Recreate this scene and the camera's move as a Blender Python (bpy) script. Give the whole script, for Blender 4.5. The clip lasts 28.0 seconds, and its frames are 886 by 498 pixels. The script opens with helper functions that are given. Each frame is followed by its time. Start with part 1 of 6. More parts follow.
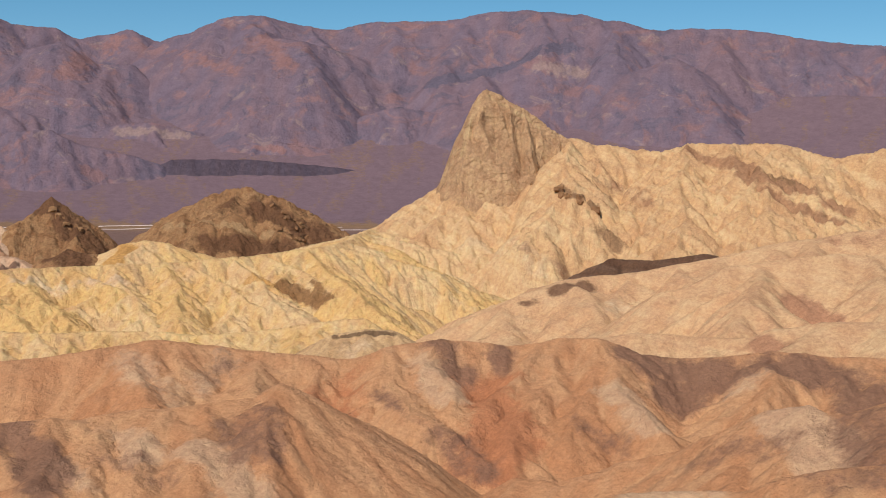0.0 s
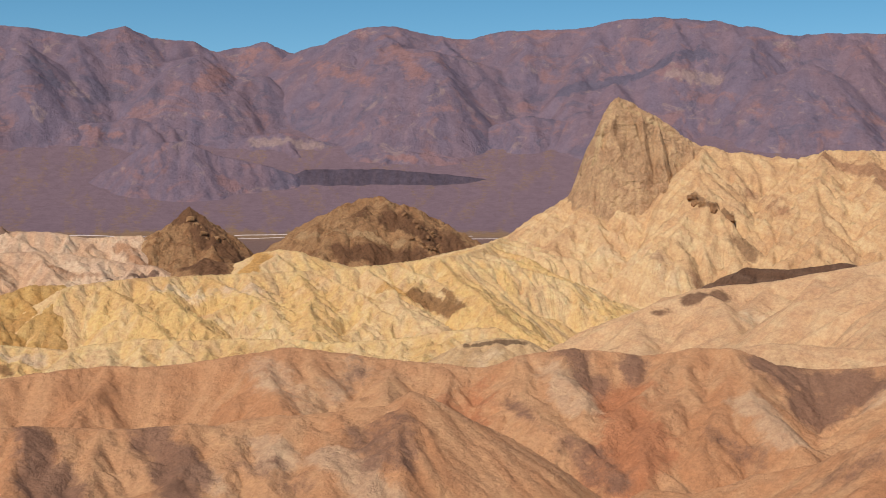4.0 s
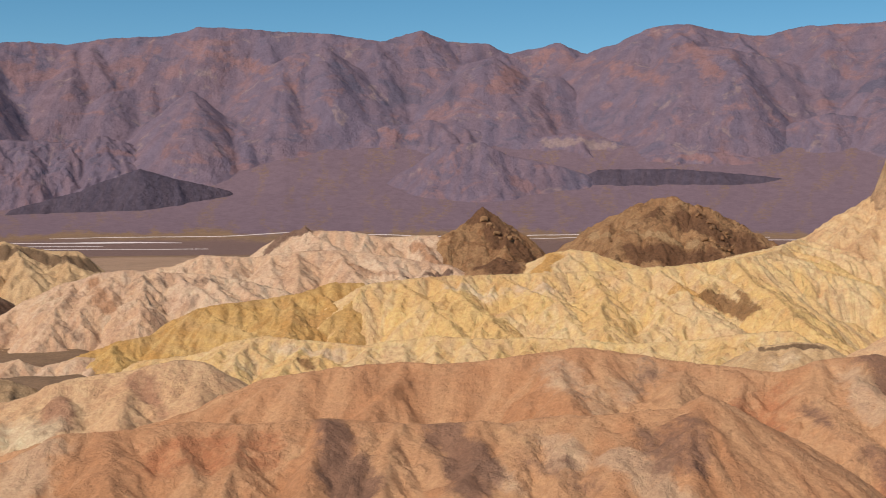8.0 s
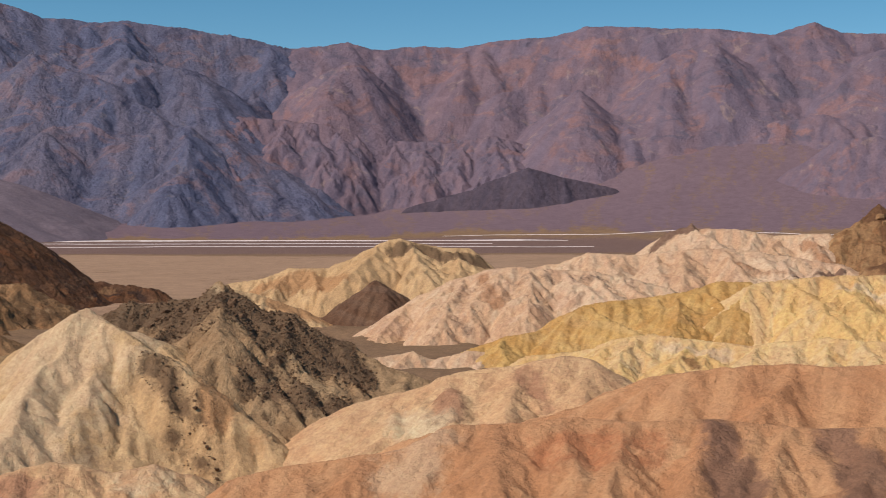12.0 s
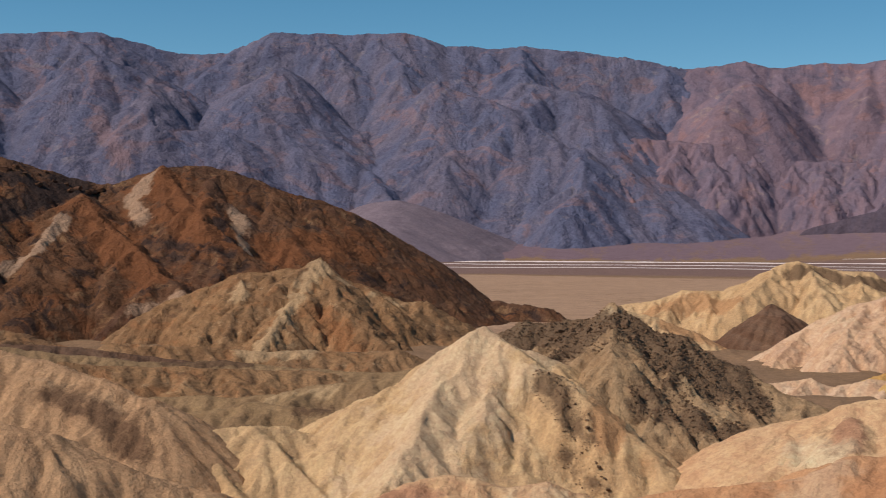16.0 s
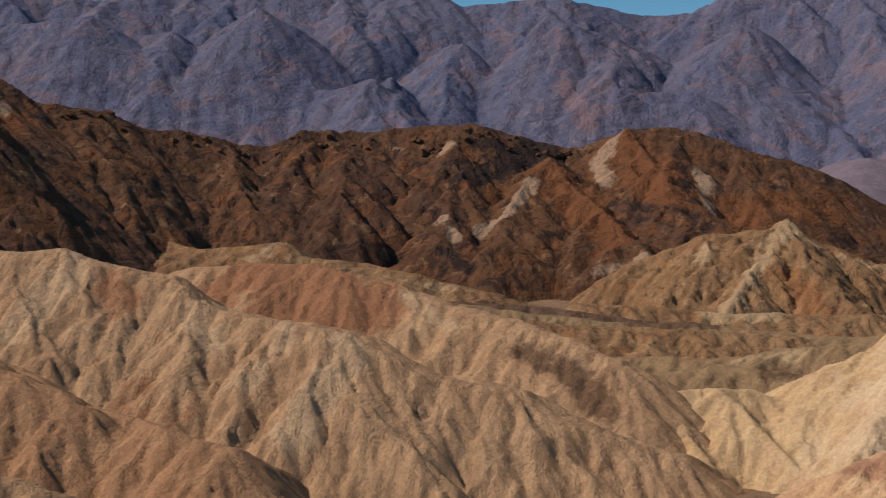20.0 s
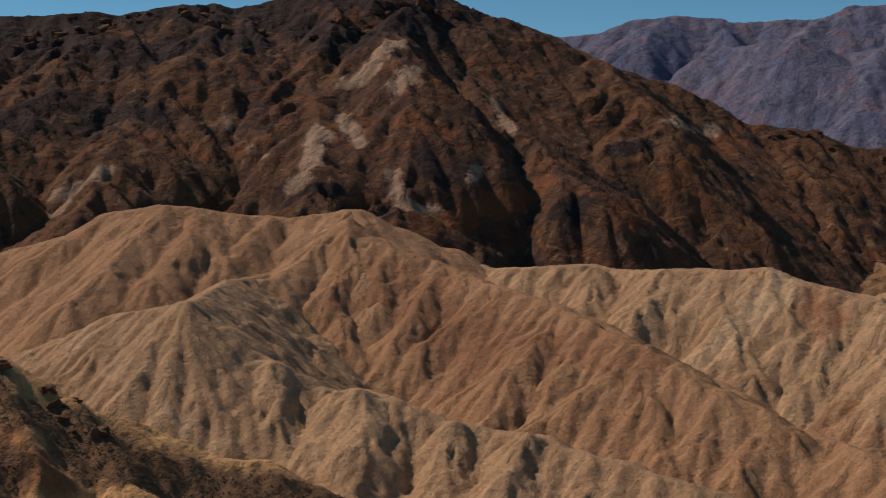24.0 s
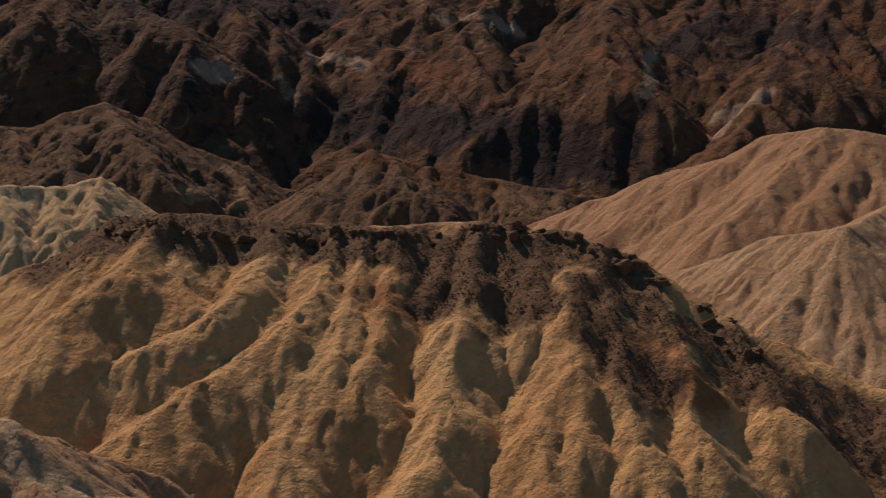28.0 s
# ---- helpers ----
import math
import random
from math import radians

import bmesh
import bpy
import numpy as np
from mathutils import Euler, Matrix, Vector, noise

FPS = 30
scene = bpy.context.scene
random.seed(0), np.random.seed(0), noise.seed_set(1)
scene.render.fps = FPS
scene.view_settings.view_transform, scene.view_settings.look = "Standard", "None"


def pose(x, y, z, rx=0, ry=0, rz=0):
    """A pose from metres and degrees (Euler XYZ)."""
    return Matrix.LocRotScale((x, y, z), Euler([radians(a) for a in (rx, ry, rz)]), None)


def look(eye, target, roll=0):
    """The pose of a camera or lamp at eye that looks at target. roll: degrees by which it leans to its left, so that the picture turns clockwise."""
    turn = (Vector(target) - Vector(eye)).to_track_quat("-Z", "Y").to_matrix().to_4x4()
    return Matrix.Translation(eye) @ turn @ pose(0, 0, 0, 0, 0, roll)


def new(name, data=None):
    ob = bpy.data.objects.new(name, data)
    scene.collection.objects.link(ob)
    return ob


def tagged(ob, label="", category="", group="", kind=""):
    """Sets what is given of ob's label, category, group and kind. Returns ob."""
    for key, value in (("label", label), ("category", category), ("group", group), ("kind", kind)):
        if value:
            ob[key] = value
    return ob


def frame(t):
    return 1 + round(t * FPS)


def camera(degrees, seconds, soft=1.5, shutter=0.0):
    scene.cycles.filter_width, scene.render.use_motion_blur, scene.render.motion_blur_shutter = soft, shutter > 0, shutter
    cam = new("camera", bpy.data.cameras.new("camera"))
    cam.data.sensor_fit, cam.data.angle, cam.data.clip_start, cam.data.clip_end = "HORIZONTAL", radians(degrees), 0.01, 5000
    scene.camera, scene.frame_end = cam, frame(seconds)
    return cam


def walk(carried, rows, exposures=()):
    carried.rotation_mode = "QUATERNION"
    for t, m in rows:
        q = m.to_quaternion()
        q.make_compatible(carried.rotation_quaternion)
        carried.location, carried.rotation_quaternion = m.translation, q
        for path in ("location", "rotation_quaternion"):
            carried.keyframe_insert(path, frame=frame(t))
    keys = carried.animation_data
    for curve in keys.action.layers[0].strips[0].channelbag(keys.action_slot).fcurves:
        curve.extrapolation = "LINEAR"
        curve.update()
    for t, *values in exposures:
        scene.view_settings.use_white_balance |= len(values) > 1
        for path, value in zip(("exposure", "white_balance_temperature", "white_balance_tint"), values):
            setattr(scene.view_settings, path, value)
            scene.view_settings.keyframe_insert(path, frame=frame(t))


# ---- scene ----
# The eye stands on a lookout 60 m above the valley floor and only turns: seconds, bearing (left of north-up +y), tilt, lean in degrees.
cam = camera(34.12, 28.0, soft=1.0, shutter=0.3)
EYE = 60.0
TURNS = [
    (0, 0.00, -1.62, 0.11), (0.5, 0.28, -1.64, 0.09), (1, 0.63, -1.56, 0.03), (1.5, 1.21, -1.49, -0.04),
    (2, 1.75, -1.42, -0.07), (2.5, 2.33, -1.38, -0.15), (3, 3.15, -1.38, -0.17), (3.5, 4.16, -1.32, -0.12),
    (5.5, 8.93, -1.28, 0.12), (6, 10.55, -1.36, 0.04), (6.5, 12.22, -1.39, 0.09), (7, 13.81, -1.47, 0.20),
    (7.5, 15.31, -1.53, 0.03), (8, 16.75, -1.27, 0.07), (8.5, 18.64, -1.12, -0.07), (9, 20.62, -1.03, -0.16),
    (9.5, 22.35, -1.16, -0.11), (10, 23.81, -1.21, -0.10), (10.5, 25.54, -1.23, -0.19), (11, 27.73, -1.14, 0.04),
    (11.5, 29.92, -1.26, 0.12), (12, 31.97, -1.37, 0.04), (12.5, 33.90, -1.51, 0.14), (14.5, 41.15, -1.03, 0.10),
    (15, 42.97, -0.83, 0.16), (15.5, 44.82, -0.63, 0.32), (16, 47.49, -0.56, 0.26), (16.5, 50.01, -0.78, 0.20),
    (17, 52.31, -1.31, 0.16), (17.5, 54.48, -1.60, 0.18), (18, 56.59, -1.61, 0.00), (18.5, 58.60, -1.74, 0.01),
    (19, 60.56, -1.85, -0.04), (19.5, 62.99, -2.00, -0.17), (20, 65.78, -2.07, -0.40), (20.5, 68.70, -2.22, -0.26),
    (21, 72.51, -2.06, -0.32), (21.5, 76.05, -1.55, -0.13), (23.5, 89.99, -1.05, -0.19), (24, 93.25, -1.15, -0.19),
    (24.5, 96.64, -1.38, -0.29), (25, 99.71, -2.12, -0.23), (25.5, 102.71, -2.50, -0.05), (26, 105.77, -2.68, 0.07),
    (26.5, 108.99, -2.76, 0.28), (27, 112.49, -3.08, 0.37), (27.5, 115.60, -3.76, 0.31), (28, 118.92, -4.21, 0.19),
]
PATH = [(t, pose(0, 0, EYE, 90 + tilt, 0, bearing) @ pose(0, 0, 0, 0, 0, lean)) for t, bearing, tilt, lean in TURNS]
walk(cam, PATH, exposures=[(0.0, 0.0, 6500, 10), (12.0, 0.0, 6500, 10), (19.0, -0.05, 6500, 10), (21.5, -0.15, 6500, 10), (24.0, -0.3, 6700, 11), (26.0, -0.42, 6800, 13), (28.0, -0.3, 7000, 16)])

# world and sun: morning, the sun stands behind the first view and to the left of the last one
SUN_BEARING, SUN_HEIGHT = 156.0, 45.0
world = bpy.data.worlds.new("sky")
scene.world = world
world.use_nodes = True
wn = world.node_tree.nodes
sky = wn.new("ShaderNodeTexSky")
sky.sky_type, sky.sun_disc = "NISHITA", False
sky.sun_elevation, sky.sun_rotation = radians(SUN_HEIGHT), radians(-SUN_BEARING)
sky.altitude, sky.air_density, sky.dust_density, sky.ozone_density = 2000, 0.8, 0.0, 1.2
wn["Background"].inputs["Strength"].default_value = 0.1
clear = wn.new("ShaderNodeHueSaturation")  # the dry desert sky keeps its blue down to the horizon
clear.inputs["Saturation"].default_value, clear.inputs["Hue"].default_value = 1.28, 0.483
clear.inputs["Value"].default_value = 0.92
world.node_tree.links.new(sky.outputs[0], clear.inputs["Color"])
world.node_tree.links.new(clear.outputs[0], wn["Background"].inputs["Color"])
sun_data = bpy.data.lights.new("sun", "SUN")
sun_data.energy, sun_data.angle, sun_data.color = 4.05, radians(0.5), (1.0, 0.855, 0.775)
sun = new("sun", sun_data)
b, h = radians(SUN_BEARING), radians(SUN_HEIGHT)
sun.matrix_world = look((-math.sin(b) * math.cos(h) * 100, math.cos(b) * math.cos(h) * 100, math.sin(h) * 100 + 60), (0, 0, 60))

# ---- noise ----
_perm = np.random.RandomState(7).permutation(512)
_perm = _perm.astype(np.int32)
_turn = np.random.RandomState(8).uniform(0, 2 * np.pi, 512)
_gx, _gy = np.cos(_turn).astype(np.float32), np.sin(_turn).astype(np.float32)


def perlin(x, y):
    """Smooth gradient noise, about -1 to 1."""
    xi, yi = np.floor(x).astype(np.int32), np.floor(y).astype(np.int32)
    xf, yf = (x - xi).astype(np.float32), (y - yi).astype(np.float32)
    u, v = xf * xf * xf * (xf * (xf * 6 - 15) + 10), yf * yf * yf * (yf * (yf * 6 - 15) + 10)

    def corner(i, j):
        k = _perm[(_perm[(xi + i) & 511] + yi + j) & 511]
        return _gx[k] * (xf - i) + _gy[k] * (yf - j)

    return 1.5 * ((corner(0, 0) * (1 - u) + corner(1, 0) * u) * (1 - v) + (corner(0, 1) * (1 - u) + corner(1, 1) * u) * v)


def fbm(x, y, octaves=3, ridged=False):
    out, amp, total = 0, 1.0, 0
    for k in range(octaves):
        n = perlin(x * 2 ** k + 17.3 * k, y * 2 ** k - 9.1 * k)
        out, total = out + amp * ((1 - 2 * np.abs(n)) if ridged else n), total + amp
        amp *= 0.5
    return out / total


# ---- materials ----
def nodes_of(name):
    m = bpy.data.materials.new(name)
    m.use_nodes = True
    return m, m.node_tree.nodes, m.node_tree.links


def earth(name, main, second, dark=(0.09, 0.055, 0.035), pale=(0.62, 0.52, 0.40), rust=(0.30, 0.12, 0.055), grain=1.0, patch=0.03, bands=0.0, band_tilt=(0.25, 0.1, 1.0), rough=0.95, bump=0.6, clods=0.8, speck=0.4, motley=0.0, mottle=0.36, crag=0.0, vein=None):
    """Dry badland mudstone: two tones in cloudy patches, tilted beds, dark, pale and rust beds where the attribute beds says, clods and grain."""
    m, n, l = nodes_of(name)
    bsdf = n["Principled BSDF"]
    bsdf.inputs["Roughness"].default_value = rough
    bsdf.inputs["Specular IOR Level"].default_value = 0.12
    co = n.new("ShaderNodeTexCoord").outputs["Object"]

    def noise_tex(scale, detail=4, rough_=0.55, vec=co, warp=0.0):
        t = n.new("ShaderNodeTexNoise")
        t.inputs["Scale"].default_value, t.inputs["Detail"].default_value, t.inputs["Roughness"].default_value, t.inputs["Distortion"].default_value = scale, detail, rough_, warp
        l.new(vec, t.inputs["Vector"])
        return t.outputs["Fac"]

    def ramp(fac, lo, hi):
        r = n.new("ShaderNodeMapRange")
        r.interpolation_type = "SMOOTHSTEP"
        r.inputs["From Min"].default_value, r.inputs["From Max"].default_value = lo, hi
        l.new(fac, r.inputs["Value"])
        return r.outputs["Result"]

    def mix(fac, a, b_, kind="MIX"):
        x = n.new("ShaderNodeMix")
        x.data_type, x.blend_type = "RGBA", kind
        for sock, val in ((x.inputs[0], fac), (x.inputs[6], a), (x.inputs[7], b_)):
            if hasattr(val, "links"):
                l.new(val, sock)
            else:
                sock.default_value = val if isinstance(val, float) else (*val, 1)
        return x.outputs[2]

    def maths(op, a, b_):
        x = n.new("ShaderNodeMath")
        x.operation = op
        for sock, val in ((x.inputs[0], a), (x.inputs[1], b_)):
            if hasattr(val, "links"):
                l.new(val, sock)
            else:
                sock.default_value = val
        return x.outputs[0]

    cloudy = noise_tex(patch, 6, 0.6, warp=0.6)
    beds = n.new("ShaderNodeVertexColor")
    beds.layer_name = "beds"
    tint = maths("ADD", maths("MULTIPLY", beds.outputs["Alpha"], 0.5), maths("MULTIPLY", cloudy, 0.6))
    col = mix(ramp(tint, 0.3, 0.8), main, second)
    if bands:
        dot = n.new("ShaderNodeVectorMath")
        dot.operation = "DOT_PRODUCT"
        dot.inputs[1].default_value = band_tilt
        l.new(co, dot.inputs[0])
        wob = maths("MULTIPLY", cloudy, 14.0)
        comb = n.new("ShaderNodeCombineXYZ")
        l.new(maths("ADD", dot.outputs["Value"], wob), comb.inputs[2])
        strip = noise_tex(0.22 * grain, 3, 0.7, comb.outputs[0])
        col = mix(maths("MULTIPLY", ramp(strip, 0.45, 0.6), bands), col, second)
        col = mix(maths("MULTIPLY", ramp(strip, 0.56, 0.4), bands * 0.55), col, pale)
    for tone, scale, lo in ((rust, 1.9, 0.53), (vein or pale, 3.1, 0.58), (dark, 2.4, 0.54)) if motley else ():  # patches of other rock
        col = mix(maths("MULTIPLY", ramp(noise_tex(patch * scale, 7, 0.62, warp=1.2), lo, lo + 0.1), motley), col, tone)
    sep = n.new("ShaderNodeSeparateColor")
    l.new(beds.outputs["Color"], sep.inputs[0])
    edge = noise_tex(0.3 * grain, 7, 0.72)
    edge_c = maths("MULTIPLY", maths("SUBTRACT", edge, 0.5), 1.2)
    for k, tone in ((2, rust), (1, pale), (0, dark)):
        col = mix(maths("MULTIPLY", ramp(maths("ADD", sep.outputs[k], edge_c), 0.3, 0.7), 0.9), col, tone)
    fine = noise_tex(1.4 * grain, 5, 0.7)
    middle = noise_tex(0.16 * grain, 6, 0.65, warp=0.8)
    col = mix(mottle, col, mix(ramp(middle, 0.3, 0.7), (0.34, 0.33, 0.33), (0.64, 0.64, 0.62)), "OVERLAY")
    col = mix(speck, col, mix(ramp(fine, 0.33, 0.67), (0.3, 0.3, 0.3), (0.68, 0.675, 0.66)), "OVERLAY")
    l.new(col, bsdf.inputs["Base Color"])
    rills = n.new("ShaderNodeVertexColor")  # rills of a third of the built ones' width
    rills.layer_name = "rills"
    part_of = n.new("ShaderNodeSeparateColor")
    l.new(rills.outputs["Color"], part_of.inputs[0])
    c = part_of.outputs[0]
    triple = maths("SUBTRACT", maths("MULTIPLY", maths("POWER", maths("ABSOLUTE", c, 0.0), 3.0), 4.0), maths("MULTIPLY", maths("ABSOLUTE", c, 0.0), 3.0))
    rib = maths("SQRT", maths("ADD", maths("MULTIPLY", triple, -0.5), 0.52), 0.0)
    b0 = n.new("ShaderNodeBump")
    b0.inputs["Strength"].default_value, b0.inputs["Distance"].default_value = 1.0, 1.0
    l.new(maths("MULTIPLY", rib, part_of.outputs[1]), b0.inputs["Height"])
    under = b0.outputs[0]
    if crag:  # blocks and ledges of bare rock
        b3 = n.new("ShaderNodeBump")
        b3.inputs["Strength"].default_value, b3.inputs["Distance"].default_value = crag, 5.0 / grain
        l.new(noise_tex(0.11 * grain, 5, 0.6, warp=0.8), b3.inputs["Height"])
        l.new(under, b3.inputs["Normal"])
        under = b3.outputs[0]
    b1 = n.new("ShaderNodeBump")
    l.new(under, b1.inputs["Normal"])
    b1.inputs["Strength"].default_value, b1.inputs["Distance"].default_value = bump, 1.0 / grain
    l.new(noise_tex(0.5 * grain, 6, 0.65), b1.inputs["Height"])
    b2 = n.new("ShaderNodeBump")
    b2.inputs["Strength"].default_value, b2.inputs["Distance"].default_value = clods, 0.25 / grain
    l.new(noise_tex(2.6 * grain, 4, 0.7), b2.inputs["Height"])
    l.new(b1.outputs[0], b2.inputs["Normal"])
    l.new(b2.outputs[0], bsdf.inputs["Normal"])
    return m


PINK = earth("pink mudstone", (0.57, 0.325, 0.165), (0.5, 0.25, 0.12), dark=(0.25, 0.14, 0.09), pale=(0.58, 0.385, 0.23), rust=(0.47, 0.20, 0.095), patch=0.022, bands=0.15, speck=0.32, clods=1.0, bump=0.75, mottle=0.3)
TAN = earth("tan mudstone", (0.62, 0.415, 0.225), (0.58, 0.355, 0.19), dark=(0.18, 0.10, 0.06), pale=(0.64, 0.50, 0.31), rust=(0.40, 0.215, 0.125), patch=0.02, bands=0.25, grain=0.7)
YELLOW = earth("yellow mudstone", (0.66, 0.43, 0.165), (0.67, 0.475, 0.245), dark=(0.25, 0.135, 0.06), pale=(0.66, 0.50, 0.31), rust=(0.52, 0.29, 0.09), patch=0.015, bands=0.2, grain=0.5)
BEACON = earth("layered buff rock", (0.66, 0.455, 0.235), (0.58, 0.36, 0.18), dark=(0.27, 0.16, 0.085), pale=(0.66, 0.49, 0.28), rust=(0.36, 0.2, 0.11), patch=0.02, bands=0.6, band_tilt=(0.55, 0.1, 0.8), grain=0.45)
ROSE = earth("pale rose mudstone", (0.56, 0.345, 0.20), (0.64, 0.46, 0.30), dark=(0.17, 0.10, 0.07), pale=(0.64, 0.50, 0.36), rust=(0.42, 0.23, 0.125), patch=0.018, bands=0.3, grain=0.45)
BUTTE = earth("brown ribbed rock", (0.27, 0.142, 0.068), (0.4, 0.235, 0.112), dark=(0.16, 0.083, 0.044), pale=(0.42, 0.275, 0.14), rust=(0.22, 0.095, 0.04), patch=0.04, bands=0.4, band_tilt=(0.4, 0.1, 0.7), bump=1.0, grain=0.45, motley=0.5, crag=0.6)
BROWN = earth("dark brown volcanic rock", (0.092, 0.046, 0.028), (0.15, 0.072, 0.035), dark=(0.042, 0.029, 0.025), pale=(0.42, 0.28, 0.18), rust=(0.2, 0.082, 0.035), patch=0.022, bands=0.15, bump=1.0, grain=0.7, motley=0.8, crag=0.8, vein=(0.28, 0.165, 0.085))
CREAM = earth("cream mudstone", (0.57, 0.395, 0.21), (0.51, 0.335, 0.17), dark=(0.15, 0.095, 0.055), pale=(0.62, 0.455, 0.275), rust=(0.44, 0.25, 0.12), patch=0.03, bands=0.15, grain=0.8)
OCHRE = earth("ochre tan mudstone", (0.47, 0.295, 0.16), (0.41, 0.245, 0.13), dark=(0.15, 0.087, 0.05), pale=(0.54, 0.37, 0.215), rust=(0.32, 0.15, 0.075), patch=0.03, bands=0.2, bump=0.8, clods=1.0)
DARK = earth("dark capped ochre rock", (0.6, 0.35, 0.15), (0.52, 0.28, 0.115), dark=(0.125, 0.072, 0.042), pale=(0.56, 0.34, 0.15), rust=(0.30, 0.13, 0.052), patch=0.03, bands=0.15, bump=1.0, grain=0.7, clods=0.5, speck=0.2, mottle=0.28)
# distance haze is mixed into this rock: mauve tones and softened relief
RANGE_HAZE = earth("far rock tinted mauve for haze", (0.208, 0.146, 0.17), (0.175, 0.138, 0.177), dark=(0.125,0.112,0.15), pale=(0.31,0.225,0.205), rust=(0.28,0.16,0.15), patch=0.004, bands=0.0, grain=0.1, bump=0.6, speck=0.25, motley=0.65, crag=0.28)
LAVA = earth("far dark volcanic rock", (0.088, 0.072, 0.095), (0.098, 0.075, 0.092), dark=(0.05, 0.04, 0.05), pale=(0.15, 0.11, 0.10), patch=0.004, grain=0.06)
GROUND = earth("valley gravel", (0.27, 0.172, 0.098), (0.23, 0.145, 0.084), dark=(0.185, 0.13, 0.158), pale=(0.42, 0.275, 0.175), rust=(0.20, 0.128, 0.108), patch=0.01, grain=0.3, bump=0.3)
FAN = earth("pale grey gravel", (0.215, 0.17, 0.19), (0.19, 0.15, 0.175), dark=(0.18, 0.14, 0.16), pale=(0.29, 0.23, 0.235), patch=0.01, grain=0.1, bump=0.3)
SALT = earth("white salt crust", (0.85, 0.76, 0.70), (0.80, 0.70, 0.64), patch=0.02, grain=0.2, bump=0.1)
FIN = earth("brown layered fin rock", (0.6, 0.4, 0.22), (0.48, 0.3, 0.165), dark=(0.34, 0.21, 0.115), pale=(0.60, 0.43, 0.23), patch=0.05, bands=0.5, band_tilt=(0.6, 0.2, 0.75), bump=1.0, grain=0.5, motley=0.25, crag=0.8)
DARKM = earth("dark brown shale", (0.15, 0.085, 0.05), (0.13, 0.07, 0.042), patch=0.05, bands=0.1, grain=0.6)
ORANGE = earth("orange ochre mudstone", (0.56, 0.36, 0.13), (0.50, 0.28, 0.09), dark=(0.20, 0.11, 0.05), patch=0.02, bands=0.15, grain=0.5)
WASH = earth("olive brown clay", (0.29, 0.195, 0.10), (0.24, 0.155, 0.082), dark=(0.11, 0.066, 0.04), pale=(0.42, 0.30, 0.165), patch=0.04, bands=0.25)
DOME = earth("smooth pinkish clay", (0.42, 0.24, 0.125), (0.36, 0.195, 0.1), dark=(0.2, 0.11, 0.07), pale=(0.48, 0.30, 0.18), rust=(0.31, 0.155, 0.08), patch=0.03, bump=0.8, clods=1.0)
# the blue in these tones is haze before the range, painted into the rock
RANGE_BLUE_HAZE = earth("far rock tinted blue-grey for haze", (0.112, 0.122, 0.19), (0.155, 0.142, 0.19), dark=(0.085,0.088,0.14), pale=(0.21,0.185,0.208), rust=(0.215,0.148,0.162), patch=0.004, bands=0.0, grain=0.1, bump=0.7, speck=0.4, motley=0.7, crag=0.45)
SHALE = earth("dark brown shale rubble", (0.13, 0.075, 0.043), (0.18, 0.10, 0.052), dark=(0.05, 0.031, 0.022), pale=(0.34, 0.21, 0.10), rust=(0.17, 0.075, 0.032), patch=0.04, bands=0.2, bump=1.0, motley=0.5, crag=0.5, clods=0.5)
STONY = earth("stony brown soil", (0.42, 0.29, 0.16), (0.35, 0.225, 0.12), dark=(0.15, 0.098, 0.06), pale=(0.56, 0.42, 0.25), rust=(0.30, 0.15, 0.075), patch=0.04, bands=0.15, bump=1.0)
RUBBLE = earth("brown rubble", (0.25, 0.16, 0.095), (0.19, 0.118, 0.07), dark=(0.10, 0.062, 0.04), patch=0.4, bump=1.0)
FOOT = earth("brown ochre rib rock", (0.30, 0.17, 0.08), (0.22, 0.125, 0.062), dark=(0.10, 0.06, 0.036), pale=(0.45, 0.31, 0.17), rust=(0.30, 0.14, 0.06), patch=0.03, bands=0.3, grain=0.5, motley=0.5, crag=0.4)

# ---- landforms ----
def resample(pts, gap, rng):
    """Stations along a line about gap apart, with the direction there."""
    pts = np.asarray(pts, float)
    seg = np.linalg.norm(np.diff(pts[:, :2], axis=0), axis=1)
    s = np.concatenate([[0], np.cumsum(seg)])
    at = np.arange(gap * 0.4, s[-1], gap)
    at = np.clip(at + rng.uniform(-0.35, 0.35, len(at)) * gap, 0, s[-1])
    out = []
    for a in at:
        i = min(np.searchsorted(s, a, side="right") - 1, len(seg) - 1)
        f = (a - s[i]) / max(seg[i], 1e-6)
        d = (pts[i + 1] - pts[i])[:2] / max(seg[i], 1e-6)
        out.append((pts[i] * (1 - f) + pts[i + 1] * f, d))
    return out


def spurs(line, gap, reach, grade, rng, sides=(1, -1), sway=0.45, lean=0.0, curl=0.22, bends=4):
    """Lines of spurs that run down on both sides of a crest, turned by lean towards its lower end."""
    made = []
    for p, d in resample(line, gap, rng):
        for side in sides:
            a = math.atan2(d[1], d[0]) + side * (math.pi / 2 - lean) + rng.uniform(-sway, sway)
            length = reach * rng.uniform(0.5, 1.1)
            g = grade * rng.uniform(0.85, 1.15)
            q, pts = p.copy(), [p - np.array([0, 0, 0.2])]
            for k in range(bends):
                a += rng.uniform(-curl, curl)
                q = q + np.array([math.cos(a), math.sin(a), -g * (0.75 + 0.68 * k / bends)]) * length / bends
                pts.append(q.copy())
            made.append(np.array(pts))
    return made


